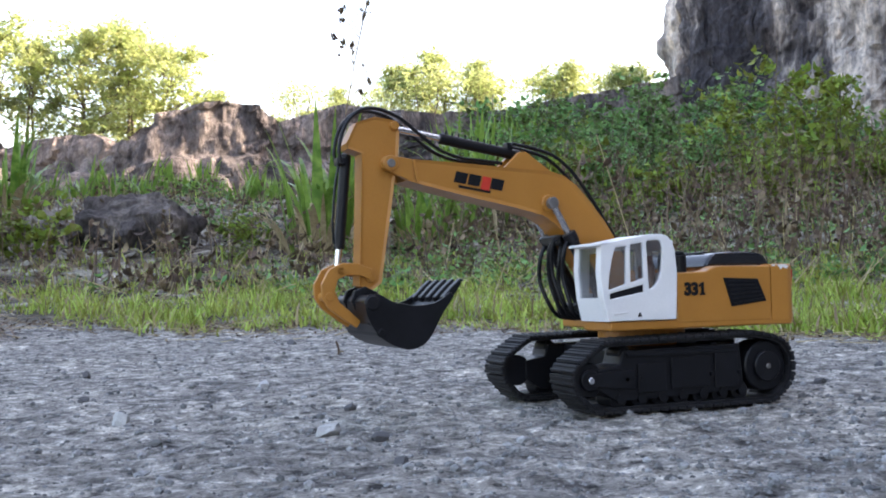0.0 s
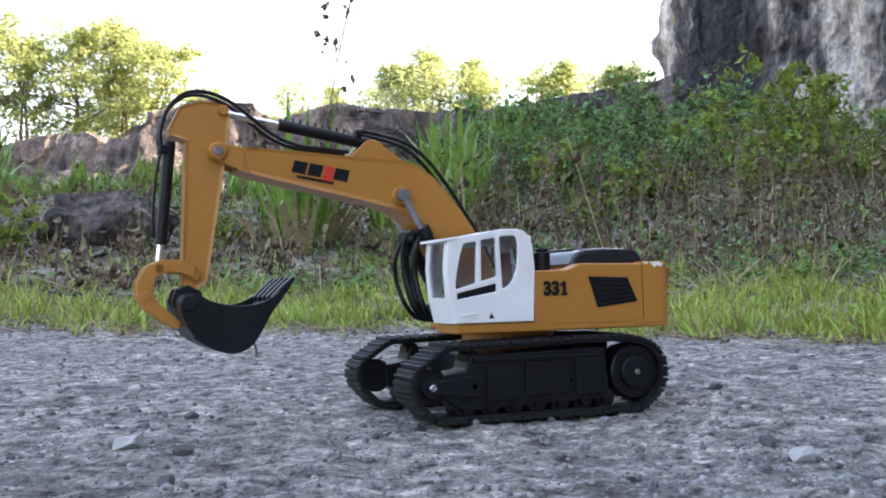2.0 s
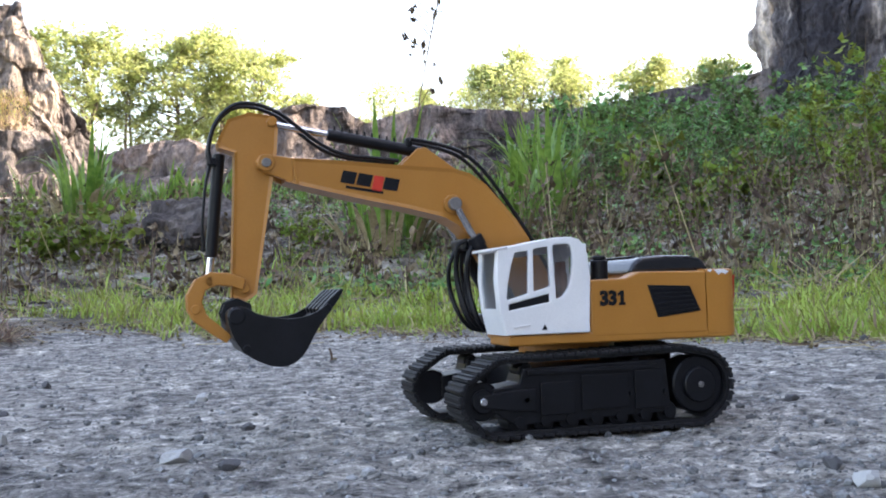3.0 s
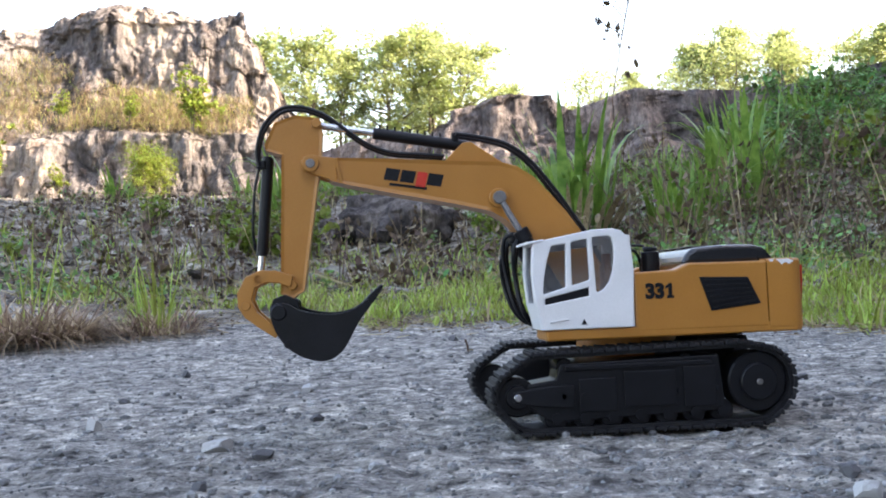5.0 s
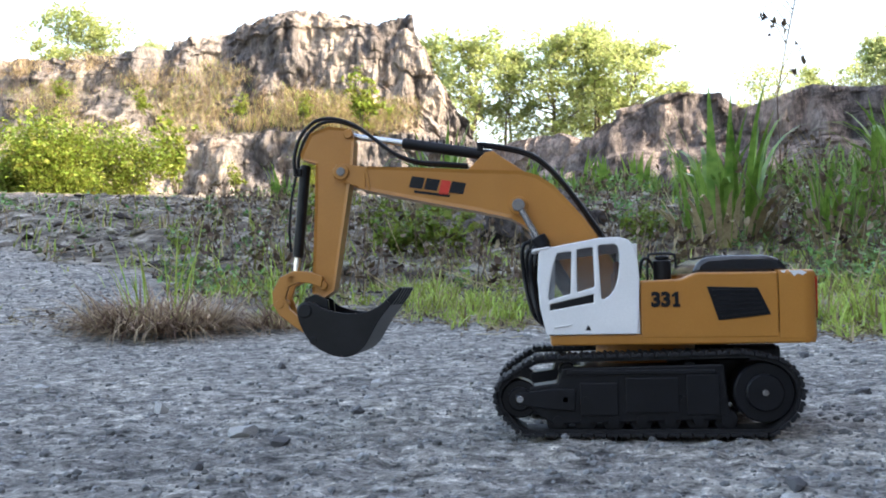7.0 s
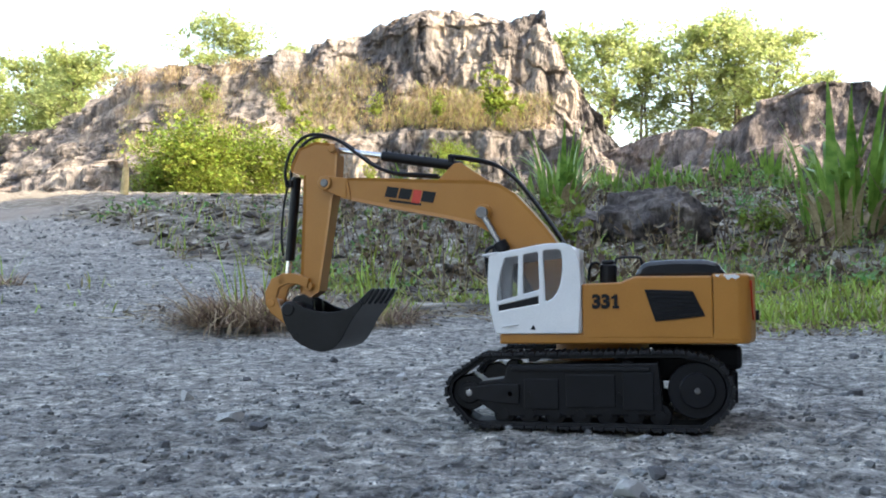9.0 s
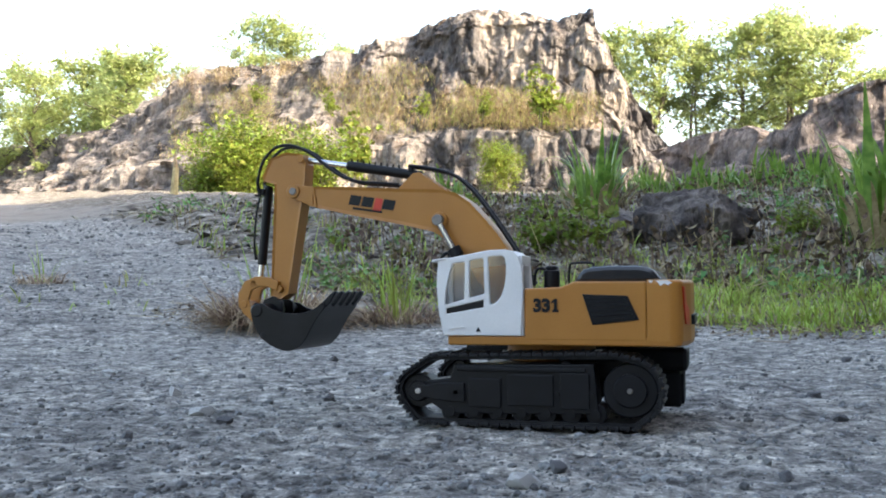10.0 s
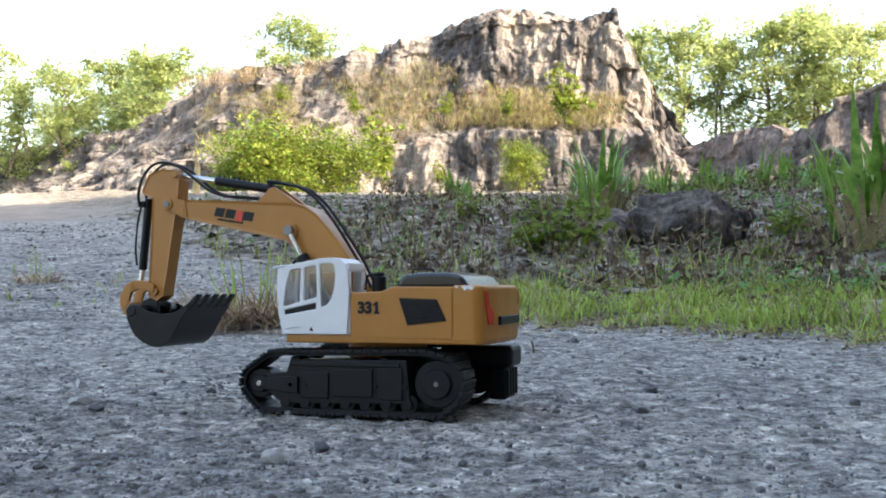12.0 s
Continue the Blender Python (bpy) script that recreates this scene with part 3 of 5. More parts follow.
def build_body(toy):
    plan = [(-0.070, -0.062), (0.1355, -0.0615), (0.1415, -0.0570), (0.1480, -0.027), (0.150, YC), (0.148, 0.061), (0.1415, 0.091), (0.1355, 0.0955), (-0.020, 0.096), (-0.036, 0.088), (-0.044, 0.0), (-0.070, -0.015)]
    bm = slab(plan, 0.0755, 0.0845, 0.0018)
    base = part("base_plate", bm, ORANGE, toy, "orange plastic slewing platform")
    bm = bmesh.new()
    # the sides rise gently to the engine deck
    for y0, y1 in ((-0.062, -0.046), (0.080, 0.096)):
        join(bm, prism([(0.0025, 0.080), (0.112, 0.080), (0.112, 0.133), (0.048, 0.1335), (0.036, 0.1285), (0.0025, 0.1275)], y0, y1, 0.0016))
    box((0.060, YC, 0.104), (0.108, 0.124, 0.046), 0.001, bm)
    box((0.082, YC, 0.128), (0.060, 0.126, 0.0095), 0.001, bm)
    body = part("engine_housing", bm, ORANGE, toy, "orange plastic engine housing with black number")
    rear = [(0.1124, -0.062), (0.1355, -0.062), (0.1425, -0.0570), (0.1490, -0.027), (0.151, YC), (0.149, 0.061), (0.1425, 0.091), (0.1355, 0.096), (0.1124, 0.096)]
    bm = slab(rear, 0.0765, 0.1345)
    bevel(bm, 0.0036, 3, [e for e in bm.edges if max(v.co.x for v in e.verts) > 0.113])
    weight = part("counterweight", bm, ORANGE, toy, "orange rounded plastic counterweight")
    for side in (-1, 1):
        bm = bmesh.new()
        # outline on the slanted rear face: share of the way across it, height
        pts = []
        for f, z in ((0.02, 0.1285), (0.24, 0.1285), (0.36, 0.1140), (0.66, 0.1075), (0.66, 0.0940), (0.30, 0.0950), (0.12, 0.1110)):
            pts.append((0.1425 + 0.0065 * f, -0.0570 + 0.030 * f, z))
        if side > 0:
            pts = [(x, 2 * YC - y, z) for x, y, z in pts]
        vs = [bm.verts.new((x + 0.0012, y + 0.0003 * side, z)) for x, y, z in pts]
        f = bm.faces.new(vs)
        made = bmesh.ops.extrude_face_region(bm, geom=[f])
        for v in [g for g in made["geom"] if isinstance(g, bmesh.types.BMVert)]:
            v.co += Vector((-0.004, -side * 0.004, 0))
        bmesh.ops.recalc_face_normals(bm, faces=bm.faces)
        part("tail_light", bm, RED, weight, "red plastic tail light")
    part("rear_grille", box((0.1500, YC, 0.0985), (0.0045, 0.082, 0.0090), 0.0008), BLACK, weight, "black rear grille slot")
    chips = ([(0.1205, 0.1336), (0.1300, 0.1338), (0.1345, 0.1318), (0.1310, 0.1296), (0.1275, 0.1312), (0.1245, 0.1290), (0.1225, 0.1315)],
             [(0.1140, 0.1338), (0.1178, 0.1338), (0.1170, 0.1318), (0.1150, 0.1322)])
    for shape in chips:
        part("worn_patch", prism(shape, -0.0623, -0.0612), WHITE, weight, "pale patch where the orange has worn off")
    # side vents with slats
    for y, s in ((-0.062, -1), (0.096, 1)):
        shape = [(0.0555, 0.122), (0.0955, 0.1205), (0.1055, 0.099), (0.0645, 0.0945)]
        y0, y1 = sorted((y - s * 0.001, y + s * 0.0012))
        vent = part("side_vent", prism(shape, y0, y1, 0.0005), BLACK, body, "black slatted plastic side vent")
        for k in range(6):
            f = (k + 0.7) / 6.4
            xl, zl = 0.0555 + 0.009 * f, 0.122 - 0.0275 * f
            xr, zr = 0.0955 + 0.010 * f, 0.1205 - 0.0215 * f
            part("vent_slat", rod((xl + 0.003, y + s * 0.0013, zl), (xr - 0.003, y + s * 0.0013, zr), 0.0007, n=6), BLACK, vent)
    # black hood with a raised lid
    bm = prism([(0.046, 0.1320), (0.0515, 0.1425), (0.058, 0.1460), (0.080, 0.1475), (0.106, 0.1470), (0.117, 0.1445), (0.1265, 0.1320)], -0.048, 0.082)
    bevel(bm, 0.0042, 3)
    hood = part("hood", bm, GLOSS, toy, "glossy black plastic engine hood")
    part("hood_lid", box((0.083, YC, 0.1474), (0.046, 0.085, 0.0014), 0.0005), GLOSS, hood)
    bm = rod((0.024, -0.036, 0.124), (0.024, -0.036, 0.1445), 0.0075, n=20, b=0.0008)
    rod((0.024, -0.036, 0.1445), (0.024, -0.036, 0.1485), 0.0060, n=20, bm=bm, b=0.0012)
    part("exhaust_cap", bm, BLACK, toy)
    part("handrail", sweep([(0.024, 0.070, 0.128), (0.025, 0.070, 0.150), (0.029, 0.070, 0.1535), (0.046, 0.070, 0.1535), (0.050, 0.070, 0.150), (0.051, 0.070, 0.134)], 0.0013), BLACK, toy)
    part("hose", sweep([(0.006, -0.030, 0.130), (0.008, -0.028, 0.144), (0.014, -0.024, 0.146), (0.019, -0.022, 0.138), (0.021, -0.020, 0.128)], 0.0014), BLACK, toy)
    # the number on both sides
    cu = bpy.data.curves.new("number", "FONT")
    cu.body, cu.size, cu.extrude, cu.offset = "33", 0.0158, 0.0004, 0.00085
    cu.align_x, cu.align_y = "CENTER", "CENTER"
    tmp = new("tmp_text", cu)
    bpy.context.view_layer.update()
    me = bpy.data.meshes.new_from_object(tmp.evaluated_get(bpy.context.evaluated_depsgraph_get()))
    bpy.data.objects.remove(tmp)
    me.transform(pose(0.0188, -0.0625, 0.1115, 90, 0, 0))
    # the last digit has a flag and a foot
    bm = prism([(0.0276, 0.1156), (0.0304, 0.1181), (0.0328, 0.1181), (0.0328, 0.1082), (0.0342, 0.1082), (0.0342, 0.1060), (0.0285, 0.1060), (0.0285, 0.1082), (0.0299, 0.1082), (0.0299, 0.1147), (0.0276, 0.1136)], -0.0629, -0.0615)
    bm.from_mesh(me)
    bpy.data.meshes.remove(me)
    part("number", bm, BLACK, body, "black printed number 331")


def build_cab(toy):
    ya, yb = -0.0645, -0.0165
    outer = [(-0.073, 0.0845), (0.0, 0.0845), (0.0022, 0.129), (0.0005, 0.149), (-0.0025, 0.1570), (-0.0070, 0.1615), (-0.0140, 0.1635), (-0.030, 0.1630), (-0.0785, 0.1545), (-0.0800, 0.130), (-0.0778, 0.105)]
    wa = [(-0.0640, 0.1505), (-0.0675, 0.1400), (-0.0705, 0.1260), (-0.0718, 0.1145), (-0.0708, 0.1130), (-0.0535, 0.1180), (-0.0522, 0.1515), (-0.0532, 0.1524), (-0.0628, 0.1512)]
    wb = [(-0.0480, 0.1525), (-0.0484, 0.1200), (-0.0474, 0.1194), (-0.0350, 0.1228), (-0.0340, 0.1242), (-0.0348, 0.1545), (-0.0362, 0.1556), (-0.0470, 0.1538)]
    wc = [(-0.0306, 0.1555), (-0.0290, 0.1140), (-0.0276, 0.1128), (-0.0225, 0.1155), (-0.0180, 0.1215), (-0.0152, 0.1300), (-0.0138, 0.1400), (-0.0138, 0.1500), (-0.0150, 0.1560), (-0.0178, 0.1578), (-0.0294, 0.1570)]
    band = [(-0.0705, 0.1045), (-0.035, 0.1105), (-0.035, 0.1172), (-0.0705, 0.1095)]
    cab = part("cab", pierced(outer, [wa, wb, wc, band], ya, ya + 0.0035, 0.0010), WHITE, toy, "white plastic driver's cab with open-looking windows")
    part("inner_side", pierced(outer, [[(-0.066, 0.110), (-0.012, 0.110), (-0.012, 0.152), (-0.064, 0.147)]], yb - 0.003, yb), WHITE, cab)
    part("roof", prism([(-0.0785, 0.1515), (-0.0785, 0.1543), (-0.030, 0.1628), (-0.0140, 0.1633), (-0.0070, 0.1613), (-0.0025, 0.1568), (0.0003, 0.1490), (-0.0030, 0.1485), (-0.0060, 0.1560), (-0.0140, 0.1600), (-0.030, 0.1596)], ya + 0.0035, yb - 0.003), WHITE, cab)
    part("visor", prism([(-0.0845, 0.1525), (-0.0840, 0.1548), (-0.0700, 0.1568), (-0.0700, 0.1550), (-0.0786, 0.1535)], ya - 0.001, yb + 0.001, 0.0007), WHITE, cab)
    # front: lower panel, two pillars, header
    bm = bmesh.new()
    join(bm, prism([(-0.0735, 0.0845), (-0.0705, 0.0845), (-0.0750, 0.106), (-0.0782, 0.106)], ya + 0.0036, yb - 0.003))
    for y in (ya + 0.0036, yb - 0.0080):
        join(bm, prism([(-0.0782, 0.105), (-0.0735, 0.105), (-0.0755, 0.130), (-0.0735, 0.153), (-0.0780, 0.153), (-0.0800, 0.130)], y, y + 0.0050))
    part("front_frame", bm, WHITE, cab)
    part("floor", box((-0.036, (ya + yb) / 2, 0.0865), (0.070, 0.042, 0.004)), BLACK, cab)
    # back wall with a window
    bm = bmesh.new()
    for y0, y1, z0, z1 in ((ya + 0.0036, yb - 0.0031, 0.0845, 0.128), (ya + 0.0036, ya + 0.009, 0.128, 0.152), (yb - 0.009, yb - 0.0031, 0.128, 0.152), (ya + 0.0036, yb - 0.0031, 0.150, 0.158)):
        x = 0.0 if z1 < 0.14 else -0.001
        box((x, (y0 + y1) / 2, (z0 + z1) / 2), (0.004, y1 - y0, z1 - z0), 0.0006, bm)
    part("back_frame", bm, WHITE, cab)
    for nm, loop in (("front_quarter_pane", wa), ("door_pane", wb), ("rear_quarter_pane", wc)):
        part(nm, prism(loop, ya + 0.0014, ya + 0.0020), GLASS, cab, "clear plastic cab window")
    part("windscreen", prism([(-0.0772, 0.106), (-0.0766, 0.106), (-0.0784, 0.130), (-0.0766, 0.152), (-0.0772, 0.152), (-0.0790, 0.130)], ya + 0.005, yb - 0.005), GLASS, cab, "clear plastic windscreen")
    part("lower_pane", prism(band, ya + 0.0012, ya + 0.0022), BLACK, cab, "dark slanted lower window strip")
    bm = box((-0.026, -0.040, 0.102), (0.020, 0.024, 0.007), 0.002)
    box((-0.015, -0.040, 0.119), (0.006, 0.022, 0.032), 0.002, bm)
    box((-0.014, -0.040, 0.139), (0.005, 0.014, 0.010), 0.0015, bm)
    box((-0.026, -0.040, 0.093), (0.014, 0.016, 0.012), 0.001, bm)
    part("seat", bm, SEAT, cab, "brown plastic driver's seat")
    bm = rod((-0.062, -0.040, 0.088), (-0.056, -0.040, 0.112), 0.0022, n=8)
    box((-0.060, -0.030, 0.104), (0.010, 0.014, 0.022), 0.002, bm)
    part("console", bm, BLACK, cab)
    bm = prism([(-0.0425, 0.0880), (-0.0375, 0.0880), (-0.0400, 0.0925)], ya - 0.0004, ya + 0.001)
    part("warning_sticker", bm, BLACK, cab, "small dark warning triangle")
    part("grab_handle", sweep([(-0.066, ya - 0.0002, 0.0905), (-0.066, ya - 0.0012, 0.0910), (-0.054, ya - 0.0012, 0.0925), (-0.054, ya - 0.0002, 0.0922)], 0.0006, 6), WHITE, cab)
    part("door_seam", prism([(-0.0730, 0.1005), (-0.0100, 0.0960), (-0.0100, 0.0963), (-0.0730, 0.1009)], ya - 0.0003, ya + 0.001), WHITE, cab)


def build_arm(toy):
    y0, y1 = 0.0, 0.034
    top = [(-0.238, 0.2355), (-0.190, 0.2335), (-0.138, 0.2300), (-0.092, 0.2275), (-0.078, 0.2235), (-0.064, 0.2140), (-0.049, 0.1975), (-0.036, 0.182), (-0.025, 0.1660), (-0.008, 0.135), (-0.004, 0.112)]
    low = [(-0.016, 0.098), (-0.034, 0.100), (-0.052, 0.130), (-0.066, 0.152), (-0.080, 0.1690), (-0.090, 0.1785), (-0.102, 0.1855), (-0.131, 0.1925), (-0.180, 0.2025), (-0.225, 0.2125), (-0.238, 0.2160)]
    boom = part("boom", rimmed(top + low, y0, y1, 0.0032, 0.0011), ORANGE, toy, "orange plastic boom with a printed mark")
    for y in (y0, y1 - 0.005):
        cheek = [(-0.232, 0.2352), (-0.252, 0.2385), (-0.259, 0.2375), (-0.2625, 0.2325), (-0.2610, 0.2265), (-0.255, 0.2235), (-0.232, 0.2145)]
        part("boom_cheek", prism(cheek, y, y + 0.005, 0.0009), ORANGE, boom)
    part("rib", prism([(-0.2335, 0.2352), (-0.2310, 0.2352), (-0.2270, 0.2135), (-0.2295, 0.2140)], y0 - 0.0006, y1 + 0.0006, 0.0004), ORANGE, boom)
    for x, z, r in ((-0.2540, 0.2310, 0.0072), (-0.0950, 0.1965, 0.0085)):
        part("pin_boss", rod((x, y0 - 0.0022, z), (x, y1 + 0.0022, z), r, n=28, b=0.0008), ORANGE, boom)
        part("pin", rod((x, y0 - 0.0034, z), (x, y1 + 0.0034, z), r * 0.55, n=18, b=0.0007), PIN, boom, "dull grey pivot pin")
    for y in (0.003, 0.025):
        part("lug", prism([(-0.141, 0.2290), (-0.124, 0.2455), (-0.117, 0.2465), (-0.110, 0.2415), (-0.088, 0.2265)], y, y + 0.006, 0.0008), ORANGE, boom)
    # the printed mark: plain slanted bars, one of them red
    for x, w, m in ((-0.1905, 0.0125, BLACK), (-0.1770, 0.0125, BLACK), (-0.1638, 0.0090, RED), (-0.1542, 0.0130, BLACK)):
        z, h = 0.2255 - 0.155 * (x + 0.190), 0.0100 if m is BLACK else 0.0128
        bar = [(x + 0.0006, z), (x + w, z - 0.155 * w), (x + w - 0.0030, z - 0.155 * w - h), (x - 0.0024, z - h)]
        part("mark_bar", prism(bar, 0.0005, 0.0016), m, boom, "red bar of the printed mark" if m is RED else "")
    part("mark_underline", prism([(-0.1880, 0.2128), (-0.1560, 0.2078), (-0.1562, 0.2056), (-0.1882, 0.2106)], 0.0005, 0.0016), BLACK, boom)
    # stick
    stick = part("stick", rimmed([(-0.2835, 0.2675), (-0.2660, 0.2735), (-0.2455, 0.2705), (-0.2430, 0.2600), (-0.2450, 0.2330), (-0.2485, 0.2150), (-0.2630, 0.1240), (-0.2720, 0.1180), (-0.2830, 0.1220), (-0.2815, 0.1600), (-0.2795, 0.2100), (-0.2785, 0.2400), (-0.2915, 0.2440), (-0.2925, 0.2490)],
                                 0.006, 0.028, 0.0026, 0.0010), ORANGE, toy, "orange plastic dipper stick")
    for x, z in ((-0.2480, 0.2660), (-0.2730, 0.1290)):
        part("pin", rod((x, 0.003, z), (x, 0.031, z), 0.0042, n=16, b=0.0006), ORANGE, stick)
    # hydraulic cylinders, each with its rod
    for y in (-0.0065, 0.0405):
        cyl = part("boom_cylinder", rod((-0.0775, y, 0.1655), (-0.040, y, 0.098), 0.0058, n=18, b=0.001), BLACK, toy, "black hydraulic cylinder with a bright rod")
        part("piston_rod", rod((-0.0950, y, 0.1965), (-0.0770, y, 0.1645), 0.0031, n=14), STEEL, cyl, "bright steel piston rod")
        part("rod_eye", rod((-0.0950, y - 0.0032, 0.1965), (-0.0950, y + 0.0032, 0.1965), 0.0056, n=20, b=0.0006), PIN, cyl)
        part("collar", rod((-0.0790, y, 0.1682), (-0.0740, y, 0.1592), 0.0070, n=18, b=0.0008), BLACK, cyl)
    cyl = part("stick_cylinder", rod((-0.1180, YC, 0.2440), (-0.2000, YC, 0.2580), 0.0052, n=18, b=0.001), BLACK, toy, "black hydraulic cylinder with a bright rod")
    part("piston_rod", rod((-0.1990, YC, 0.2578), (-0.2480, YC, 0.2660), 0.0030, n=14), STEEL, cyl, "bright steel piston rod")
    part("fitting", box((-0.1290, YC, 0.2520), (0.006, 0.010, 0.008), 0.001), BLACK, cyl)
    for k in range(9):
        part("clip", rod((-0.142 - k * 0.0065, YC - 0.003, 0.2525 + k * 0.0011), (-0.142 - k * 0.0065, YC - 0.003, 0.2560 + k * 0.0011), 0.0009, n=6), BLACK, cyl)
    cyl = part("bucket_cylinder", rod((-0.2905, YC, 0.2400), (-0.2985, YC, 0.1550), 0.0050, n=18, b=0.001), BLACK, toy, "black hydraulic cylinder with a bright rod")
    part("piston_rod", rod((-0.2983, YC, 0.1570), (-0.3010, YC, 0.1330), 0.0030, n=14), STEEL, cyl, "bright steel piston rod")
    part("fitting", box((-0.2965, YC - 0.002, 0.2330), (0.008, 0.012, 0.007), 0.001), BLACK, cyl)
    # rocker link between stick and bucket
    link_shape = [(-0.2720, 0.1370), (-0.2860, 0.1420), (-0.3000, 0.1425), (-0.3120, 0.1370), (-0.3190, 0.1240), (-0.3185, 0.1120), (-0.3130, 0.1030), (-0.3000, 0.0930), (-0.2880, 0.0850), (-0.2840, 0.0910), (-0.2950, 0.1010), (-0.3030, 0.1080), (-0.3070, 0.1180), (-0.3040, 0.1280), (-0.2950, 0.1320), (-0.2840, 0.1310), (-0.2740, 0.1270)]
    for y in (0.0015, 0.0275):
        part("rocker_link", prism(link_shape, y, y + 0.005, 0.0009), ORANGE, toy)
    part("link_pin", rod((-0.3120, 0.0005, 0.1130), (-0.3120, 0.0335, 0.1130), 0.0040, n=16, b=0.0006), ORANGE, toy)
    part("link_bar", rod((-0.3010, 0.0015, 0.1350), (-0.3010, 0.0325, 0.1350), 0.0034, n=14), ORANGE, toy)
    # hoses
    for y in (0.008, 0.024):
        part("hose", sweep([(-0.2975, y, 0.2310), (-0.2990, y, 0.2450), (-0.2930, y, 0.2650), (-0.2790, y, 0.2790), (-0.2620, y, 0.2810), (-0.2420, y, 0.2740), (-0.2230, y, 0.2600), (-0.2050, y, 0.2470), (-0.1850, y, 0.2395), (-0.1600, y, 0.2370), (-0.1400, y, 0.2350)], 0.0017), BLACK, toy)
        part("hose", sweep([(-0.1290, y, 0.2540), (-0.1100, y, 0.2510), (-0.0850, y, 0.2440), (-0.0660, y, 0.2300), (-0.0480, y, 0.2080), (-0.0320, y, 0.1850), (-0.0150, y, 0.1580), (-0.0020, y, 0.1320)], 0.0018), BLACK, toy)
    part("hose", sweep([(-0.2985, YC - 0.004, 0.2300), (-0.3025, YC - 0.005, 0.2100), (-0.3050, YC - 0.005, 0.1800), (-0.3040, YC - 0.003, 0.1600)], 0.0012), BLACK, toy)
    sag = ((-0.006, 0.000, 0.000, 0.0022), (0.002, -0.007, 0.010, 0.0019), (0.009, 0.003, -0.008, 0.0021), (0.016, -0.003, 0.004, 0.0024), (0.024, 0.004, 0.012, 0.0019), (0.032, -0.005, -0.004, 0.0021))
    for y, dx, dz, r in sag:
        part("hose", sweep([(-0.0780 + dx * 0.3, y, 0.1640), (-0.0850 + dx, y - 0.002, 0.1500 + dz), (-0.0840 + dx, y + 0.003, 0.1260 + dz * 0.6), (-0.0800 + dx * 0.6, y - 0.002, 0.1020), (-0.0720, y, 0.0890), (-0.0600, y, 0.0860)], r), BLACK, toy)
    part("hose_block", box((-0.0810, YC, 0.1620), (0.012, 0.036, 0.010), 0.002), BLACK, toy)
    part("hose_block", box((-0.0600, YC, 0.0930), (0.014, 0.036, 0.016), 0.002), BLACK, toy)


def rounded(pts, k=3):
    """A smooth line through pts."""
    P, line = [Vector(p) for p in pts], []
    for i in range(len(P) - 1):
        a, b, c, d = P[max(i - 1, 0)], P[i], P[i + 1], P[min(i + 2, len(P) - 1)]
        for j in range(k):
            t = j / k
            q = 0.5 * (2 * b + (c - a) * t + (2 * a - 5 * b + 4 * c - d) * t * t + (3 * b - a - 3 * c + d) * t ** 3)
            line.append((q.x, q.y))
    return line + [tuple(P[-1])]


def build_bucket(toy):
    yl, yr = -0.028, 0.062
    outer = rounded([(-0.2895, 0.1080), (-0.2880, 0.0985), (-0.2830, 0.0870), (-0.2745, 0.0765), (-0.2620, 0.0692), (-0.2490, 0.0660), (-0.2375, 0.0690), (-0.2292, 0.0770), (-0.2228, 0.0880), (-0.2165, 0.0985), (-0.2070, 0.1105)])
    rim = rounded([(-0.2105, 0.1150), (-0.2200, 0.1085), (-0.2300, 0.1050), (-0.2420, 0.1040), (-0.2550, 0.1055), (-0.2670, 0.1090), (-0.2755, 0.1140), (-0.2850, 0.1145)])
    bm = bmesh.new()
    for y in (yl, yr - 0.003):
        join(bm, prism(outer + rim, y, y + 0.003, 0.0006))
    inner = []
    for i, (x, z) in enumerate(outer):
        a, b = outer[max(i - 1, 0)], outer[min(i + 1, len(outer) - 1)]
        d = Vector((b[0] - a[0], b[1] - a[1])).normalized()
        inner.append((x - d.y * 0.003, z + d.x * 0.003))
    join(bm, prism(outer + inner[::-1], yl + 0.0015, yr - 0.0015))
    box((-0.2800, (yl + yr) / 2, 0.0925), (0.010, 0.080, 0.010), 0.002, bm)
    for y in (0.002, 0.027):
        join(bm, prism([(-0.2880, 0.0990), (-0.2925, 0.1090), (-0.2890, 0.1180), (-0.2790, 0.1215), (-0.2680, 0.1160), (-0.2670, 0.1040)], y, y + 0.005, 0.0008))
    rod((-0.2825, yl - 0.0012, 0.1070), (-0.2825, yr + 0.0012, 0.1070), 0.0070, n=24, bm=bm, b=0.0015)
    rod((-0.2750, yl - 0.0005, 0.0815), (-0.2750, yr + 0.0005, 0.0815), 0.0042, n=20, bm=bm, b=0.0015)
    bucket = part("bucket", bm, BLACK, toy, "black plastic digging bucket with five teeth")
    for k in range(5):
        y = yl + 0.008 + k * (yr - yl - 0.016) / 4
        one = prism([(-0.2165, 0.1105), (-0.2130, 0.1035), (-0.2030, 0.1150), (-0.1965, 0.1255), (-0.1990, 0.1268), (-0.2075, 0.1195)], y - 0.0045, y + 0.0045, 0.0010)
        part("tooth", one, BLACK, bucket, "black tooth worn grey along its edges")


excavator = thing("toy_excavator", (0, 0, 0), "orange and white toy excavator with black tracks on gravel", "toy excavator")
build_tracks(excavator)
build_body(excavator)
build_cab(excavator)
build_arm(excavator)
build_bucket(excavator)


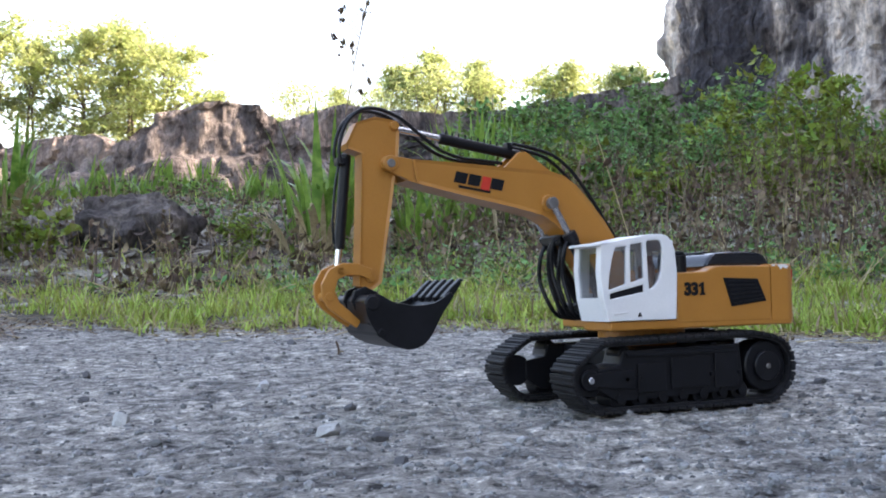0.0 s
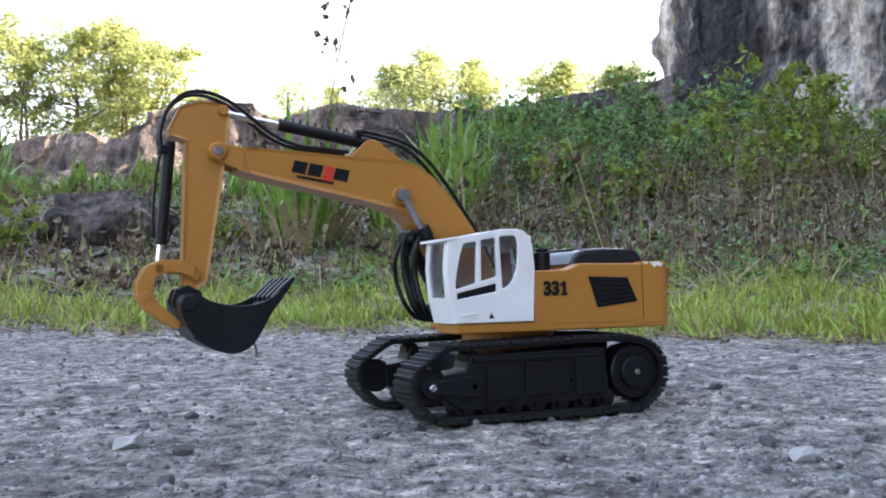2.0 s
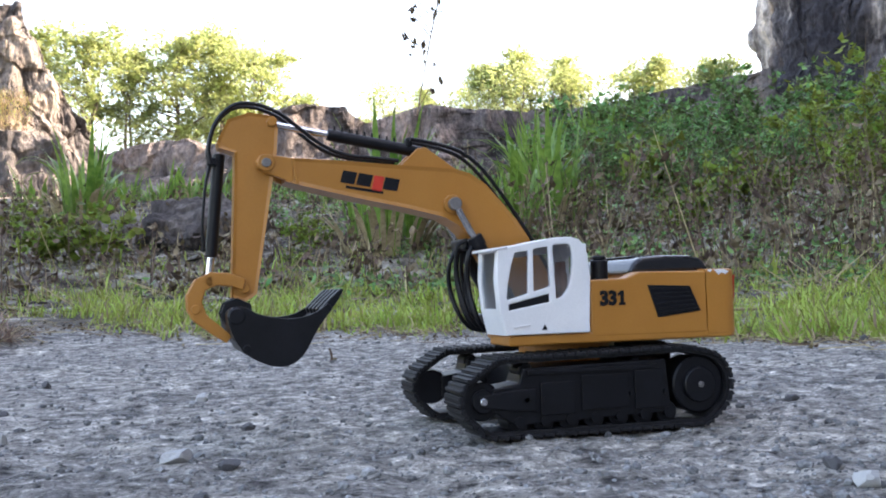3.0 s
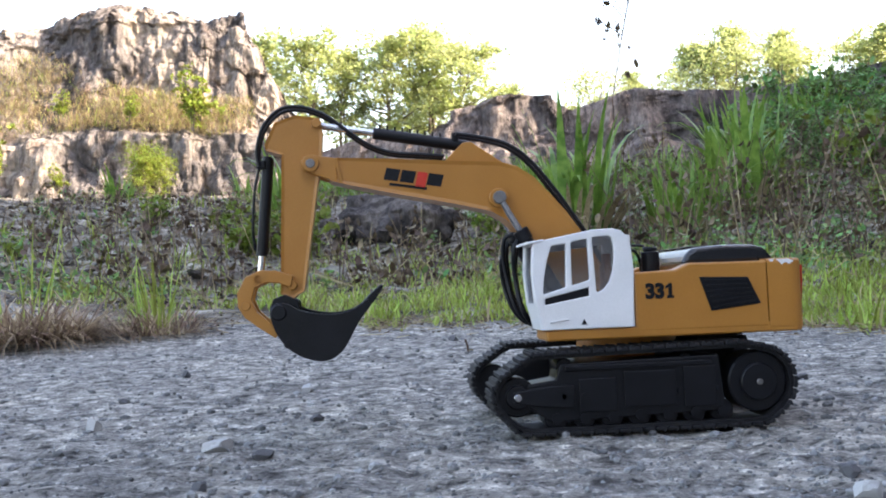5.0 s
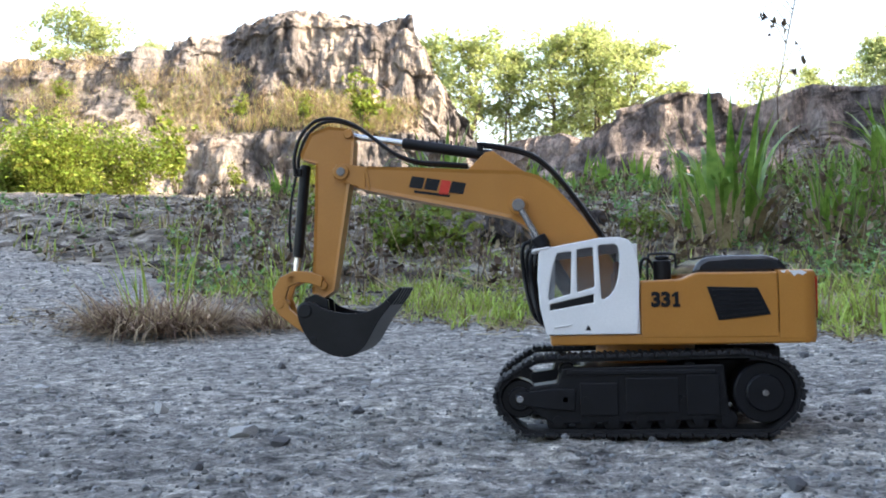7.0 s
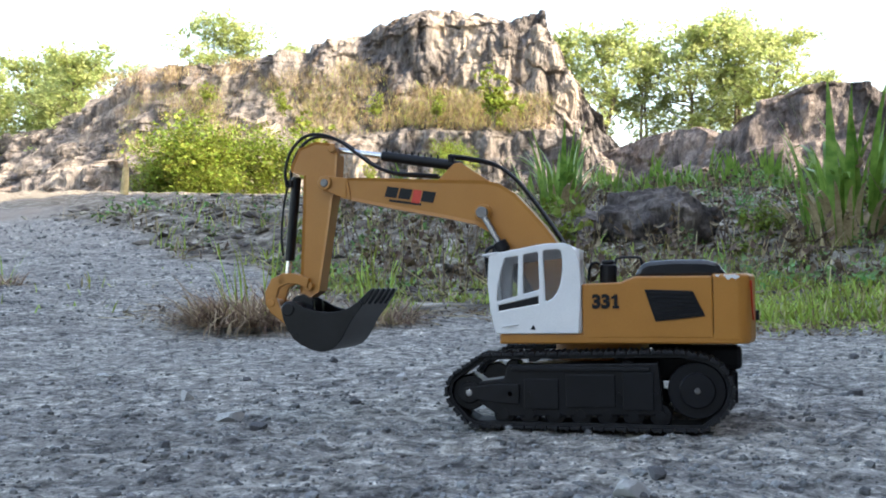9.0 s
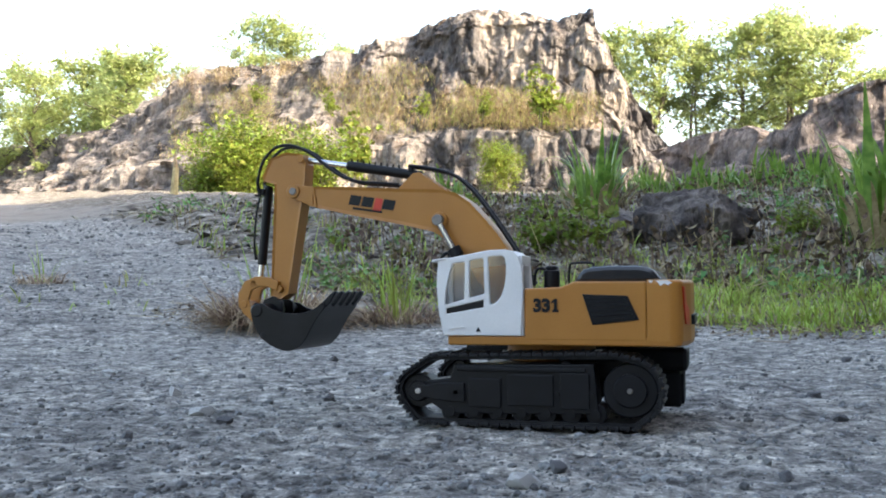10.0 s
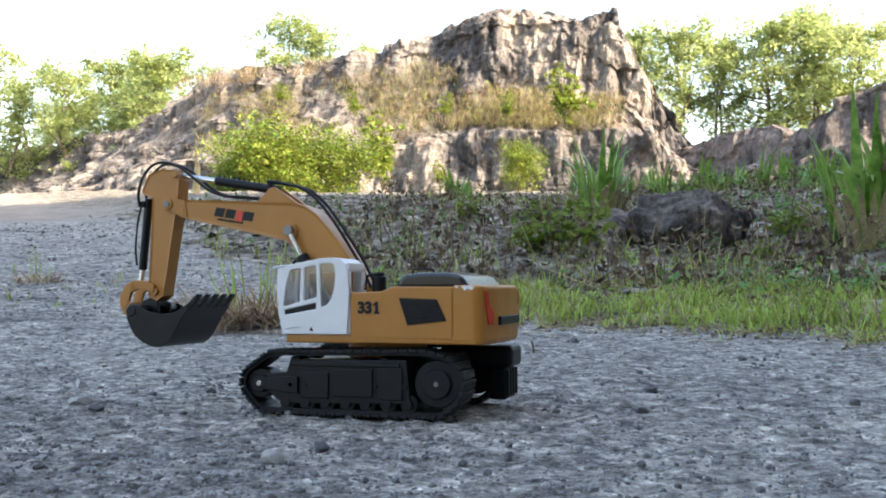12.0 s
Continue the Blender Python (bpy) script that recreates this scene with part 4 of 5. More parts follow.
# ---- plants ----
class Mesh:
    """Gathers many small faces for one mesh."""

    def __init__(self):
        self.v, self.f = [], []

    def blade(self, base, az, length, width, lean=0.3, droop=0.6, segments=4):
        """A strap leaf that rises from base and bends over towards az."""
        d, side = Vector((math.cos(az), math.sin(az), 0)), Vector((-math.sin(az), math.cos(az), 0))
        p, n = Vector(base), len(self.v)
        for k in range(segments + 1):
            t = k / segments
            w = width * (0.7 + 0.6 * t if t < 0.4 else 0.94 * (1 - (t - 0.4) / 0.6) ** 0.8) * 0.5
            self.v += [tuple(p - side * w), tuple(p + side * w)]
            a = lean + droop * t * t * 1.6
            p = p + (d * math.sin(a) + Vector((0, 0, math.cos(a)))) * (length / segments)
        self.f += [(n + 2 * k, n + 2 * k + 1, n + 2 * k + 3, n + 2 * k + 2) for k in range(segments)]

    def leaf(self, c, size, rng, flat=0.5):
        """A folded pointed leaf at c."""
        u = Vector((rng.gauss(0, 1), rng.gauss(0, 1), rng.gauss(0, flat))).normalized()
        w = u.cross(Vector((rng.gauss(0, 0.5), rng.gauss(0, 0.5), 1))).normalized()
        up = u.cross(w) * size * 0.12
        c, n = Vector(c), len(self.v)
        self.v += [tuple(c - u * size * 0.5), tuple(c - u * size * 0.18 - w * size * 0.24 + up), tuple(c + u * size * 0.16 - w * size * 0.20 + up), tuple(c + u * size * 0.5 - up),
                   tuple(c + u * size * 0.16 + w * size * 0.20 + up), tuple(c - u * size * 0.18 + w * size * 0.24 + up)]
        self.f += [(n, n + 1, n + 5), (n + 1, n + 2, n + 4, n + 5), (n + 2, n + 3, n + 4)]

    def stem(self, p, q, r, r1=None):
        p, q = Vector(p), Vector(q)
        u = (q - p).orthogonal().normalized()
        w = (q - p).normalized().cross(u)
        n = len(self.v)
        for c, k in ((p, r), (q, r if r1 is None else r1)):
            self.v += [tuple(c + u * k), tuple(c - u * k * 0.5 + w * k * 0.87), tuple(c - u * k * 0.5 - w * k * 0.87)]
        self.f += [(n + i, n + (i + 1) % 3, n + 3 + (i + 1) % 3, n + 3 + i) for i in range(3)]

    def put(self, name, mat, parent=None):
        return raw(name, self.v, self.f, mat, parent)


def limb(bm, p, q, r0, r1):
    rod(p, q, r0, r1, 7, bm)


def make_tree(name, h, spread, leaf_mat, count, size, seed, label, low=0.3, trunks=1, category="tree", group="trees on the quarry rim"):
    """A tree about its own foot: trunk with limbs, and a crown of leaves in loose sprays."""
    rng = random.Random(seed)
    tree = thing(name, (0, 0, 0), label, category, group)
    bm = bmesh.new()
    sprays = []
    for k in range(trunks):
        foot = Vector((rng.uniform(-1, 1), rng.uniform(-1, 1), 0)) * spread * 0.35 * (trunks > 1)
        foot.z = -0.4
        p, r = foot, 0.022 * h / trunks ** 0.4
        tip = foot + Vector((rng.uniform(-0.1, 0.1) * h, rng.uniform(-0.1, 0.1) * h, h * rng.uniform(0.78, 1.0)))
        knots = [foot.lerp(tip, t) + Vector((rng.gauss(0, 0.03), rng.gauss(0, 0.03), 0)) * h * (0 < t < 1) for t in (0, 0.25, 0.5, 0.75, 1)]
        for i in range(4):
            limb(bm, knots[i], knots[i + 1], r * (1 - 0.24 * i), r * (1 - 0.24 * (i + 1)))
        for b in range(int(24 / trunks ** 0.5)):
            t = rng.uniform(low, 0.95)
            i = min(3, int(t * 4))
            s = knots[i].lerp(knots[i + 1], t * 4 - i)
            a = rng.uniform(0, 6.283)
            reach = spread * rng.uniform(0.5, 1.0) * (1.2 - 1.0 * abs(t - 0.45)) / trunks ** 0.35
            e = s + Vector((math.cos(a) * reach, math.sin(a) * reach, reach * rng.uniform(0.1, 0.7)))
            limb(bm, s, e, r * 0.4 * (1.1 - t), r * 0.1)
            for _ in range(9):
                sprays.append((s.lerp(e, rng.uniform(0.2, 1.1)) + Vector((rng.gauss(0, 1), rng.gauss(0, 1), rng.gauss(0, 0.7))) * spread * 0.17, spread * rng.uniform(0.05, 0.13)))
        sprays += [(tip + Vector((rng.gauss(0, 0.3), rng.gauss(0, 0.3), -rng.random() * 0.6)) * spread * 0.5, spread * 0.12) for _ in range(4)]
    part("trunk", bm, BARK, tree)
    m = Mesh()
    for i in range(count):
        c, s = sprays[rng.randrange(len(sprays))]
        q = c + Vector((rng.gauss(0, 1), rng.gauss(0, 1), rng.gauss(0, 0.7))) * s
        m.leaf(q, size * rng.uniform(0.6, 1.3), rng)
    m.put("crown", leaf_mat, tree)
    return tree


def make_shrub(name, h, w, leaf_mat, count, size, seed, label, group="shrubs on the bank", stems=9):
    rng = random.Random(seed)
    shrub = thing(name, (0, 0, 0), label, "shrub", group)
    lv = Mesh()
    lines = []
    for k in range(stems):
        st = Mesh()
        a, reach = rng.uniform(0, 6.283), w * rng.uniform(0.1, 0.6)
        foot = Vector((math.cos(a), math.sin(a), 0)) * w * 0.12
        foot.z = -0.05 * h
        top = Vector((math.cos(a) * reach, math.sin(a) * reach, h * rng.uniform(0.35, 1.0)))
        mid = foot.lerp(top, 0.5) + Vector((rng.gauss(0, 0.05), rng.gauss(0, 0.05), 0.05)) * h
        st.stem(foot, mid, 0.010 * h, 0.007 * h)
        st.stem(mid, top, 0.007 * h, 0.003 * h)
        lines += [(mid, top), (foot, mid)]
        for _ in range(5):
            s = mid.lerp(top, rng.uniform(-0.7, 0.8))
            e = s + Vector((rng.gauss(0, 0.2), rng.gauss(0, 0.2), rng.uniform(0.0, 0.2))) * (h + w) * 0.5
            st.stem(s, e, 0.004 * h, 0.002 * h)
            lines.append((s, e))
        st.put("stem", BARK, shrub)
    sprays = [s.lerp(e, rng.uniform(0.3, 1.1)) + Vector((rng.gauss(0, 1), rng.gauss(0, 1), rng.gauss(0, 0.7))) * 0.035 * (h + w) for s, e in lines for _ in range(2)]
    for i in range(count):
        q = sprays[rng.randrange(len(sprays))] + Vector((rng.gauss(0, 1), rng.gauss(0, 1), rng.gauss(0, 0.6))) * 0.024 * (h + w)
        lv.leaf(q, size * rng.uniform(0.6, 1.3), rng, 0.7)
    lv.put("foliage", leaf_mat, shrub)
    return shrub


def make_reed(name, h, w, count, seed, label, dry=12, width=0.05):
    rng = random.Random(seed)
    reed = thing(name, (0, 0, 0), label, "reed clump", "reed clumps")
    for k in range(count):
        m = Mesh()
        a = rng.uniform(0, 6.283)
        rr = w * 0.3 * math.sqrt(rng.random())
        m.blade((math.cos(a) * rr, math.sin(a) * rr, -0.05), a + rng.gauss(0, 0.7), h * rng.uniform(0.55, 1.12), width * rng.uniform(0.7, 1.25), rng.uniform(0.02, 0.22), rng.choice((0.1, 0.3, 0.6, 1.1, 1.7)), 8)
        m.put("blade", REED, reed)
    for k in range(dry):
        d = Mesh()
        a = rng.uniform(0, 6.283)
        d.blade((math.cos(a) * w * 0.3, math.sin(a) * w * 0.3, -0.05), a, h * rng.uniform(0.3, 0.6), width * 0.6, rng.uniform(0.2, 0.5), rng.uniform(0.8, 1.7), 5)
        tagged(d.put("dry_blade", STRAW, reed), "withered straw-coloured blade")
    return reed


def place(ob, x, y, scale=1.0, turn=0.0, sink=0.0, z=None):
    ob.location = (x, y, (ground(x, y) if z is None else z) - sink)
    ob.rotation_euler = (0, 0, radians(turn))
    ob.scale = (scale,) * 3
    return ob


def copies(ob, spots):
    """The first spot takes the thing itself, the others take copies. Spots: x, y, scale, turn, z or None."""
    x, y, s, turn, z = spots[0]
    place(ob, x, y, s, turn, 0, z)
    for x, y, s, turn, z in spots[1:]:
        c = copy_thing(ob, Matrix.Identity(4))
        place(c, x, y, s, turn, 0, z)


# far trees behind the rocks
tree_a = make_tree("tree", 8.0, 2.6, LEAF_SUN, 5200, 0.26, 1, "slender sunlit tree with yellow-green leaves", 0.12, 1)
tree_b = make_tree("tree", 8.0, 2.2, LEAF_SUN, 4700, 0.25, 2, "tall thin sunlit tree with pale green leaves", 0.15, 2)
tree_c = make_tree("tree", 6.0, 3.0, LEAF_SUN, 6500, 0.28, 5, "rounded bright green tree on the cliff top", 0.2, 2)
copies(tree_a, [(-3.6, 58, 1.08, 0, 8.0), (1.2, 58, 1.16, 70, 7.6), (6.2, 57, 1.12, 140, 7.2), (-48.5, 60.7, 1.25, 210, 8.5), (-41.2, 61, 1.39, 30, 7.9), (-59.8, 63, 1.64, 100, 8.5), (15, 60, 0.62, 10, 7.5), (29, 52, 0.85, 250, 7.5), (3.4, 61, 0.9, 310, 7.4), (-56.3, 69.9, 1.11, 50, 8.6), (-49.8, 67.9, 1.48, 15, 9), (22.3, 58, 0.7, 60, 7.0)])
copies(tree_b, [(-1.2, 59, 0.98, 20, 7.8), (4.2, 60, 1.2, 200, 7.6), (8.6, 58, 0.72, 300, 7.0), (-53.4, 61.6, 1.16, 120, 8.1), (-34.6, 60.1, 0.83, 80, 9.2), (21.0, 57, 0.95, 40, 7.5), (25.4, 55, 0.84, 170, 7.5), (18, 62, 0.72, 220, 7.5), (-6.2, 60, 1.12, 260, 7.8), (-44.8, 63.8, 1.02, 160, 8.1), (-44.3, 66.2, 1.33, 210, 8.8), (13.4, 61, 0.55, 90, 7.5), (27.4, 50, 0.6, 20, 7.0), (22.6, 56, 0.88, 120, 8.8), (24.6, 55, 0.8, 15, 8.8), (19.8, 58, 0.72, 290, 9.2), (16.6, 58, 0.52, 65, 9.2), (28.6, 50, 0.7, 200, 8.4)])
copies(tree_c, [(-27, 56, 0.95, 0, 12.4), (-22.5, 57, 0.55, 90, 12.4), (27.5, 43, 0.62, 180, 8.2), (-37.4, 64.3, 0.71, 40, 13)])

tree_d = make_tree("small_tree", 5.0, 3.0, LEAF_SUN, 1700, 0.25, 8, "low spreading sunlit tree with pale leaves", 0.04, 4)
copies(tree_d, [(13.6, 55, 0.85, 0, 9.2), (16.0, 56, 0.6, 70, 9.4), (18.6, 55, 0.8, 20, 9.2), (21.0, 54, 1.08, 140, 9.4), (23.8, 53, 1.0, 200, 9.4), (26.6, 50, 0.95, 260, 9.2), (29.5, 47, 0.85, 320, 9.0), (10.8, 56, 0.5, 30, 8.8), (-40.9, 64.7, 0.99, 50, 8.7), (-47.5, 65.3, 1.17, 110, 8.3), (-59.8, 67.3, 1.28, 10, 7.6), (1, 60, 0.9, 170, 7.0), (6.6, 59, 0.9, 80, 7.0), (-4.2, 60, 0.9, 20, 7.4), (-37.4, 64.3, 1.01, 130, 10.4), (-33.7, 61.8, 0.69, 60, 11.9), (-25, 56, 0.6, 160, 12.0), (-47, 63, 1.35, 20, 6.6), (-53, 65, 1.45, 140, 6.4), (-43, 61.5, 1.1, 75, 7.6), (-58, 66, 1.5, 215, 6.2), (-50, 66, 1.7, 300, 7.6)])

# shrubs against the cliff and on its ledge
bush = make_tree("bush", 3.6, 2.6, LEAF_BUSH, 8500, 0.175, 12, "broad sunlit bush with yellow-green leaves at the cliff foot", 0.02, 6, "bush", "bushes at the cliff")
copies(bush, [(-18.6, 35.5, 1.12, 0, 3.3), (-16.4, 36.5, 0.95, 120, 3.6), (-20.6, 36, 0.75, 60, 3.2), (-8.7, 40, 0.55, 200, 4.6), (-19.4, 36.6, 1.0, 250, 3.4), (-17.4, 34.6, 0.6, 300, 3.1)])
sapling = make_shrub("sapling", 2.8, 1.5, LEAF_BUSH, 900, 0.24, 14, "narrow yellow-green sapling rooted on the cliff ledge", "bushes at the cliff", 6)
copies(sapling, [(-7.2, 41.5, 1.0, 30, 7.4), (-14.6, 38.8, 1.15, 140, 4.6), (-13.2, 43.0, 0.45, 200, 8.2), (-10.4, 43.0, 0.5, 300, 8.0), (-17.8, 43.0, 0.5, 80, 8.6), (-22.0, 43.2, 0.45, 10, 9.4), (-12.5, 40.0, 0.45, 60, 4.6)])

# leafy shrubs on the bank
shrub_a = make_shrub("shrub", 1.6, 1.6, LEAF, 1500, 0.125, 21, "dense green leafy shrub growing on the bank", stems=12)
copies(shrub_a, [(8.3, 13.0, 1.15, 0, None), (9.3, 12.3, 1.1, 60, None), (7.2, 13.2, 1.1, 130, None), (10.3, 11.8, 0.85, 200, None), (6.2, 12.9, 1.05, 260, None), (8.0, 10.2, 0.6, 300, None), (9.5, 9.8, 0.42, 90, None), (6.9, 11.2, 0.6, 45, None), (12.6, 14, 0.55, 150, None), (10.8, 16, 0.85, 10, None), (8.5, 17, 1.0, 75, None), (4.0, 6.4, 0.36, 75, None), (5.3, 7.0, 0.45, 20, None), (4.7, 7.6, 0.42, 290, None), (5.6, 9.0, 0.65, 110, None), (4.2, 9.0, 0.5, 330, None), (8.2, 7.2, 0.6, 55, None), (5.0, 10.2, 0.6, 15, None), (6.4, 9.6, 0.55, 185, None)])
shrub_b = make_shrub("shrub", 1.9, 1.2, LEAF_BUSH, 800, 0.145, 22, "tall broad-leaved green sapling on the bank", stems=7)
copies(shrub_b, [(7.5, 8.3, 0.88, 0, None), (8.4, 8.7, 0.6, 100, None), (6.7, 8.8, 0.5, 190, None), (9.2, 8.4, 0.5, 250, None), (8.9, 11.0, 0.85, 30, None), (6.6, 12.2, 0.7, 140, None), (7.4, 14.0, 0.9, 220, None), (7.0, 7.0, 0.66, 240, None), (6.2, 7.4, 0.55, 160, None)])
shrub_c = make_shrub("low_shrub", 0.42, 0.45, LEAF_BUSH, 380, 0.070, 23, "low bright green leafy plant at the bank's foot", stems=8)
copies(shrub_c, [(-0.62, 4.95, 0.92, 0, None), (-0.90, 5.1, 0.8, 100, None), (0.48, 4.75, 0.35, 40, None), (0.62, 5.2, 0.5, 190, None), (-1.15, 6.2, 0.6, 20, None), (1.5, 6.4, 0.6, 70, None), (-1.7, 6.3, 0.6, 140, None), (2.9, 6.2, 0.9, 220, None), (-2.3, 5.2, 0.45, 300, None), (4.3, 7.3, 1.0, 30, None), (5.1, 6.8, 0.8, 80, None), (0.7, 6.0, 0.6, 10, None), (3.5, 5.6, 1.0, 55, None), (4.2, 5.9, 1.3, 160, None), (4.9, 5.5, 1.1, 230, None), (5.6, 6.0, 1.5, 300, None), (6.2, 5.6, 1.1, 15, None), (3.9, 6.9, 1.6, 95, None),
                 (6.6, 6.9, 1.6, 330, None), (3.3, 7.6, 1.3, 65, None), (7.2, 6.3, 1.4, 205, None), (3.0, 4.9, 0.7, 120, None), (4.5, 4.6, 0.7, 280, None)])

# slim saplings that stand over the shrubs
shrub_d = make_shrub("sapling", 1.9, 0.75, LEAF, 620, 0.14, 27, "slim leafy green sapling rising from the bank", stems=6)
copies(shrub_d, [(7.8, 9.4, 0.75, 0, None), (6.9, 10.3, 0.8, 70, None), (8.9, 10.0, 0.8, 140, None), (9.7, 9.5, 0.7, 210, None), (5.8, 10.8, 0.7, 280, None), (7.2, 7.7, 0.45, 35, None), (5.0, 8.6, 0.45, 100, None), (10.6, 10.6, 0.8, 170, None), (6.1, 8.4, 0.5, 250, None), (3.6, 8.4, 0.4, 310, None), (8.2, 12.4, 0.95, 20, None), (9.9, 12.6, 0.95, 190, None)])

# reed clumps
reed_a = make_reed("reed_clump", 1.42, 1.15, 38, 31, "tall green strap-leaved reed clump with dry straw at its foot", 52, 0.095)
copies(reed_a, [(1.06, 5.1, 0.68, 0, None), (2.38, 5.7, 0.66, 80, None), (1.66, 4.9, 0.42, 150, None), (2.05, 5.3, 0.42, 210, None), (-0.82, 7.2, 0.58, 40, None), (5.3, 10.9, 0.95, 120, None), (4.6, 11.2, 0.85, 260, None), (4.0, 9.6, 0.7, 20, None), (2.75, 6.6, 0.66, 300, None), (5.9, 11.6, 0.85, 200, None)])
reed_b = make_reed("young_reed", 0.50, 0.6, 22, 32, "short green reed shoots along the bank top", 3, 0.052)
spots = []
rng = random.Random(5)
for k in range(54):
    x = rng.uniform(-0.6, 4.2) if k < 44 else rng.uniform(-3.0, 7.0)
    y = 9.6 + rng.uniform(-0.4, 2.2)
    spots.append((x * (y + 0.9) / 10.5, y, rng.uniform(0.6, 1.15), rng.uniform(0, 360), None))
copies(reed_b, spots)


# ---- grasses, weeds and stones that nobody could count ----
def scatter():
    rng = random.Random(77)
    litter, green, straw, weed, twig, leafy = Mesh(), Mesh(), Mesh(), Mesh(), Mesh(), Mesh()
    n = 0
    while n < 95000:
        r, az = 1.62 + 4.4 * rng.random() ** 1.3, rng.uniform(-52, 46)
        x, y = -r * math.sin(radians(az)), -0.9 + r * math.cos(radians(az))
        n += 1
        if track_share(r, az) > 0.35 and rng.random() < 0.97:
            continue
        edge = verge(az)
        if r < edge + rng.gauss(0.02, 0.06):
            continue
        thick = 1.3 * fbm(x * 1.9, y * 1.9, 5) + 0.5 * fbm(x * 6, y * 6, 25) + 0.55 - 0.26 * max(0, r - 4.1) + 0.45 * step(-az, 10, 17)
        if thick - 0.75 * step(az, 6, 14) < rng.uniform(-0.3, 0.4):
            continue
        z = ground(x, y)
        h = rng.uniform(0.022, 0.075) * (0.45 + 1.15 * step(fbm(x * 3.1, y * 3.1, 44), -0.25, 0.45))
        (green if rng.random() < 0.86 else straw).blade((x, y, z - 0.004), rng.uniform(0, 6.283), h, rng.uniform(0.0035, 0.0085), rng.uniform(0.1, 0.9), rng.uniform(0.3, 1.5), 3)
    for k in range(7500):
        r, az = rng.uniform(4.4, 11), rng.uniform(-50, 44)
        x, y = -r * math.sin(radians(az)), -0.9 + r * math.cos(radians(az))
        if track_share(r, az) > 0.3 or fbm(x * 0.9, y * 0.9, 8) < rng.uniform(-0.35, 0.3):
            continue
        z = ground(x, y)
        h = rng.uniform(0.04, 0.19)
        a = rng.uniform(0, 6.283)
        pick = rng.random()
        (green if pick < 0.58 else straw if pick < 0.78 else weed).blade((x, y, z - 0.01), a, h, rng.uniform(0.006, 0.016), rng.uniform(0.05, 0.6), rng.uniform(0.1, 1.2), 3)
    for k in range(2000):
        r, az = rng.uniform(4.2, 10.5), -50 + 70 * rng.random() ** 1.5
        x, y = -r * math.sin(radians(az)), -0.9 + r * math.cos(radians(az))
        z = ground(x, y)
        h = (0.08 + 0.34 * rng.random() ** 2) * (1.6 if az < -12 else 0.8)
        top = Vector((x + rng.gauss(0, 0.28) * h, y + rng.gauss(0, 0.28) * h, z + h))
        (twig if rng.random() < (0.85 if az < -10 else 0.55) else straw).stem((x, y, z - 0.02), top, 0.004, 0.002)
        for b in range(rng.randrange(3, 9)):
            q = Vector((x, y, z)).lerp(top, rng.uniform(0.35, 1.0))
            weed.leaf(q + Vector((rng.gauss(0, 0.03), rng.gauss(0, 0.03), rng.gauss(0, 0.02))), rng.uniform(0.025, 0.07), rng, 1.0)
    # small leafy weeds on the bank
    for k in range(3400):
        r, az = 3.9 + 8.5 * rng.random() ** 1.2, rng.uniform(-50, 42)
        x, y = -r * math.sin(radians(az)), -0.9 + r * math.cos(radians(az))
        if track_share(r, az) > 0.3 or fbm(x * 0.8, y * 0.8, 15) + (0.32 if az < -12 else 0.10 if az < -4 else -0.30) < rng.uniform(-0.25, 0.4):
            continue
        z, h = ground(x, y), rng.uniform(0.03, 0.17) * (1.5 if az < -14 else 1)
        for b in range(rng.randrange(6, 14)):
            q = Vector((x + rng.gauss(0, 0.3) * h, y + rng.gauss(0, 0.3) * h, z + h * rng.uniform(0.15, 1.0)))
            leafy.leaf(q, rng.uniform(0.022, 0.055) * (0.7 + 0.05 * r), rng, 0.6)
    # fallen leaves and broken stems
    for k in range(9000):
        r, az = 3.6 + 8 * rng.random(), rng.uniform(-50, 42)
        x, y = -r * math.sin(radians(az)), -0.9 + r * math.cos(radians(az))
        if track_share(r, az) > 0.4 or fbm(x * 0.7, y * 0.7, 51) < rng.uniform(-0.4, 0.25):
            continue
        z = ground(x, y)
        if rng.random() < 0.75:
            litter.leaf((x, y, z + rng.uniform(0.004, 0.03)), rng.uniform(0.02, 0.055), rng, 0.25)
        else:
            a, l = rng.uniform(0, 6.283), rng.uniform(0.06, 0.25)
            straw.stem((x, y, z + 0.005), (x + math.cos(a) * l, y + math.sin(a) * l, z + rng.uniform(0.0, 0.16)), 0.003, 0.002)
    # bits of straw and dead leaf along the edge of the gravel
    for k in range(2600):
        az = rng.uniform(-50, 30)
        r = verge(az) + rng.gauss(0.03, 0.11)
        x, y = -r * math.sin(radians(az)), -0.9 + r * math.cos(radians(az))
        z = ground(x, y)
        if rng.random() < 0.6:
            litter.leaf((x, y, z + rng.uniform(0.002, 0.008)), rng.uniform(0.008, 0.022), rng, 0.25)
        else:
            a, l = rng.uniform(0, 6.283), rng.uniform(0.02, 0.09)
            straw.stem((x, y, z + 0.002), (x + math.cos(a) * l, y + math.sin(a) * l, z + rng.uniform(0.002, 0.02)), 0.0012, 0.0008)
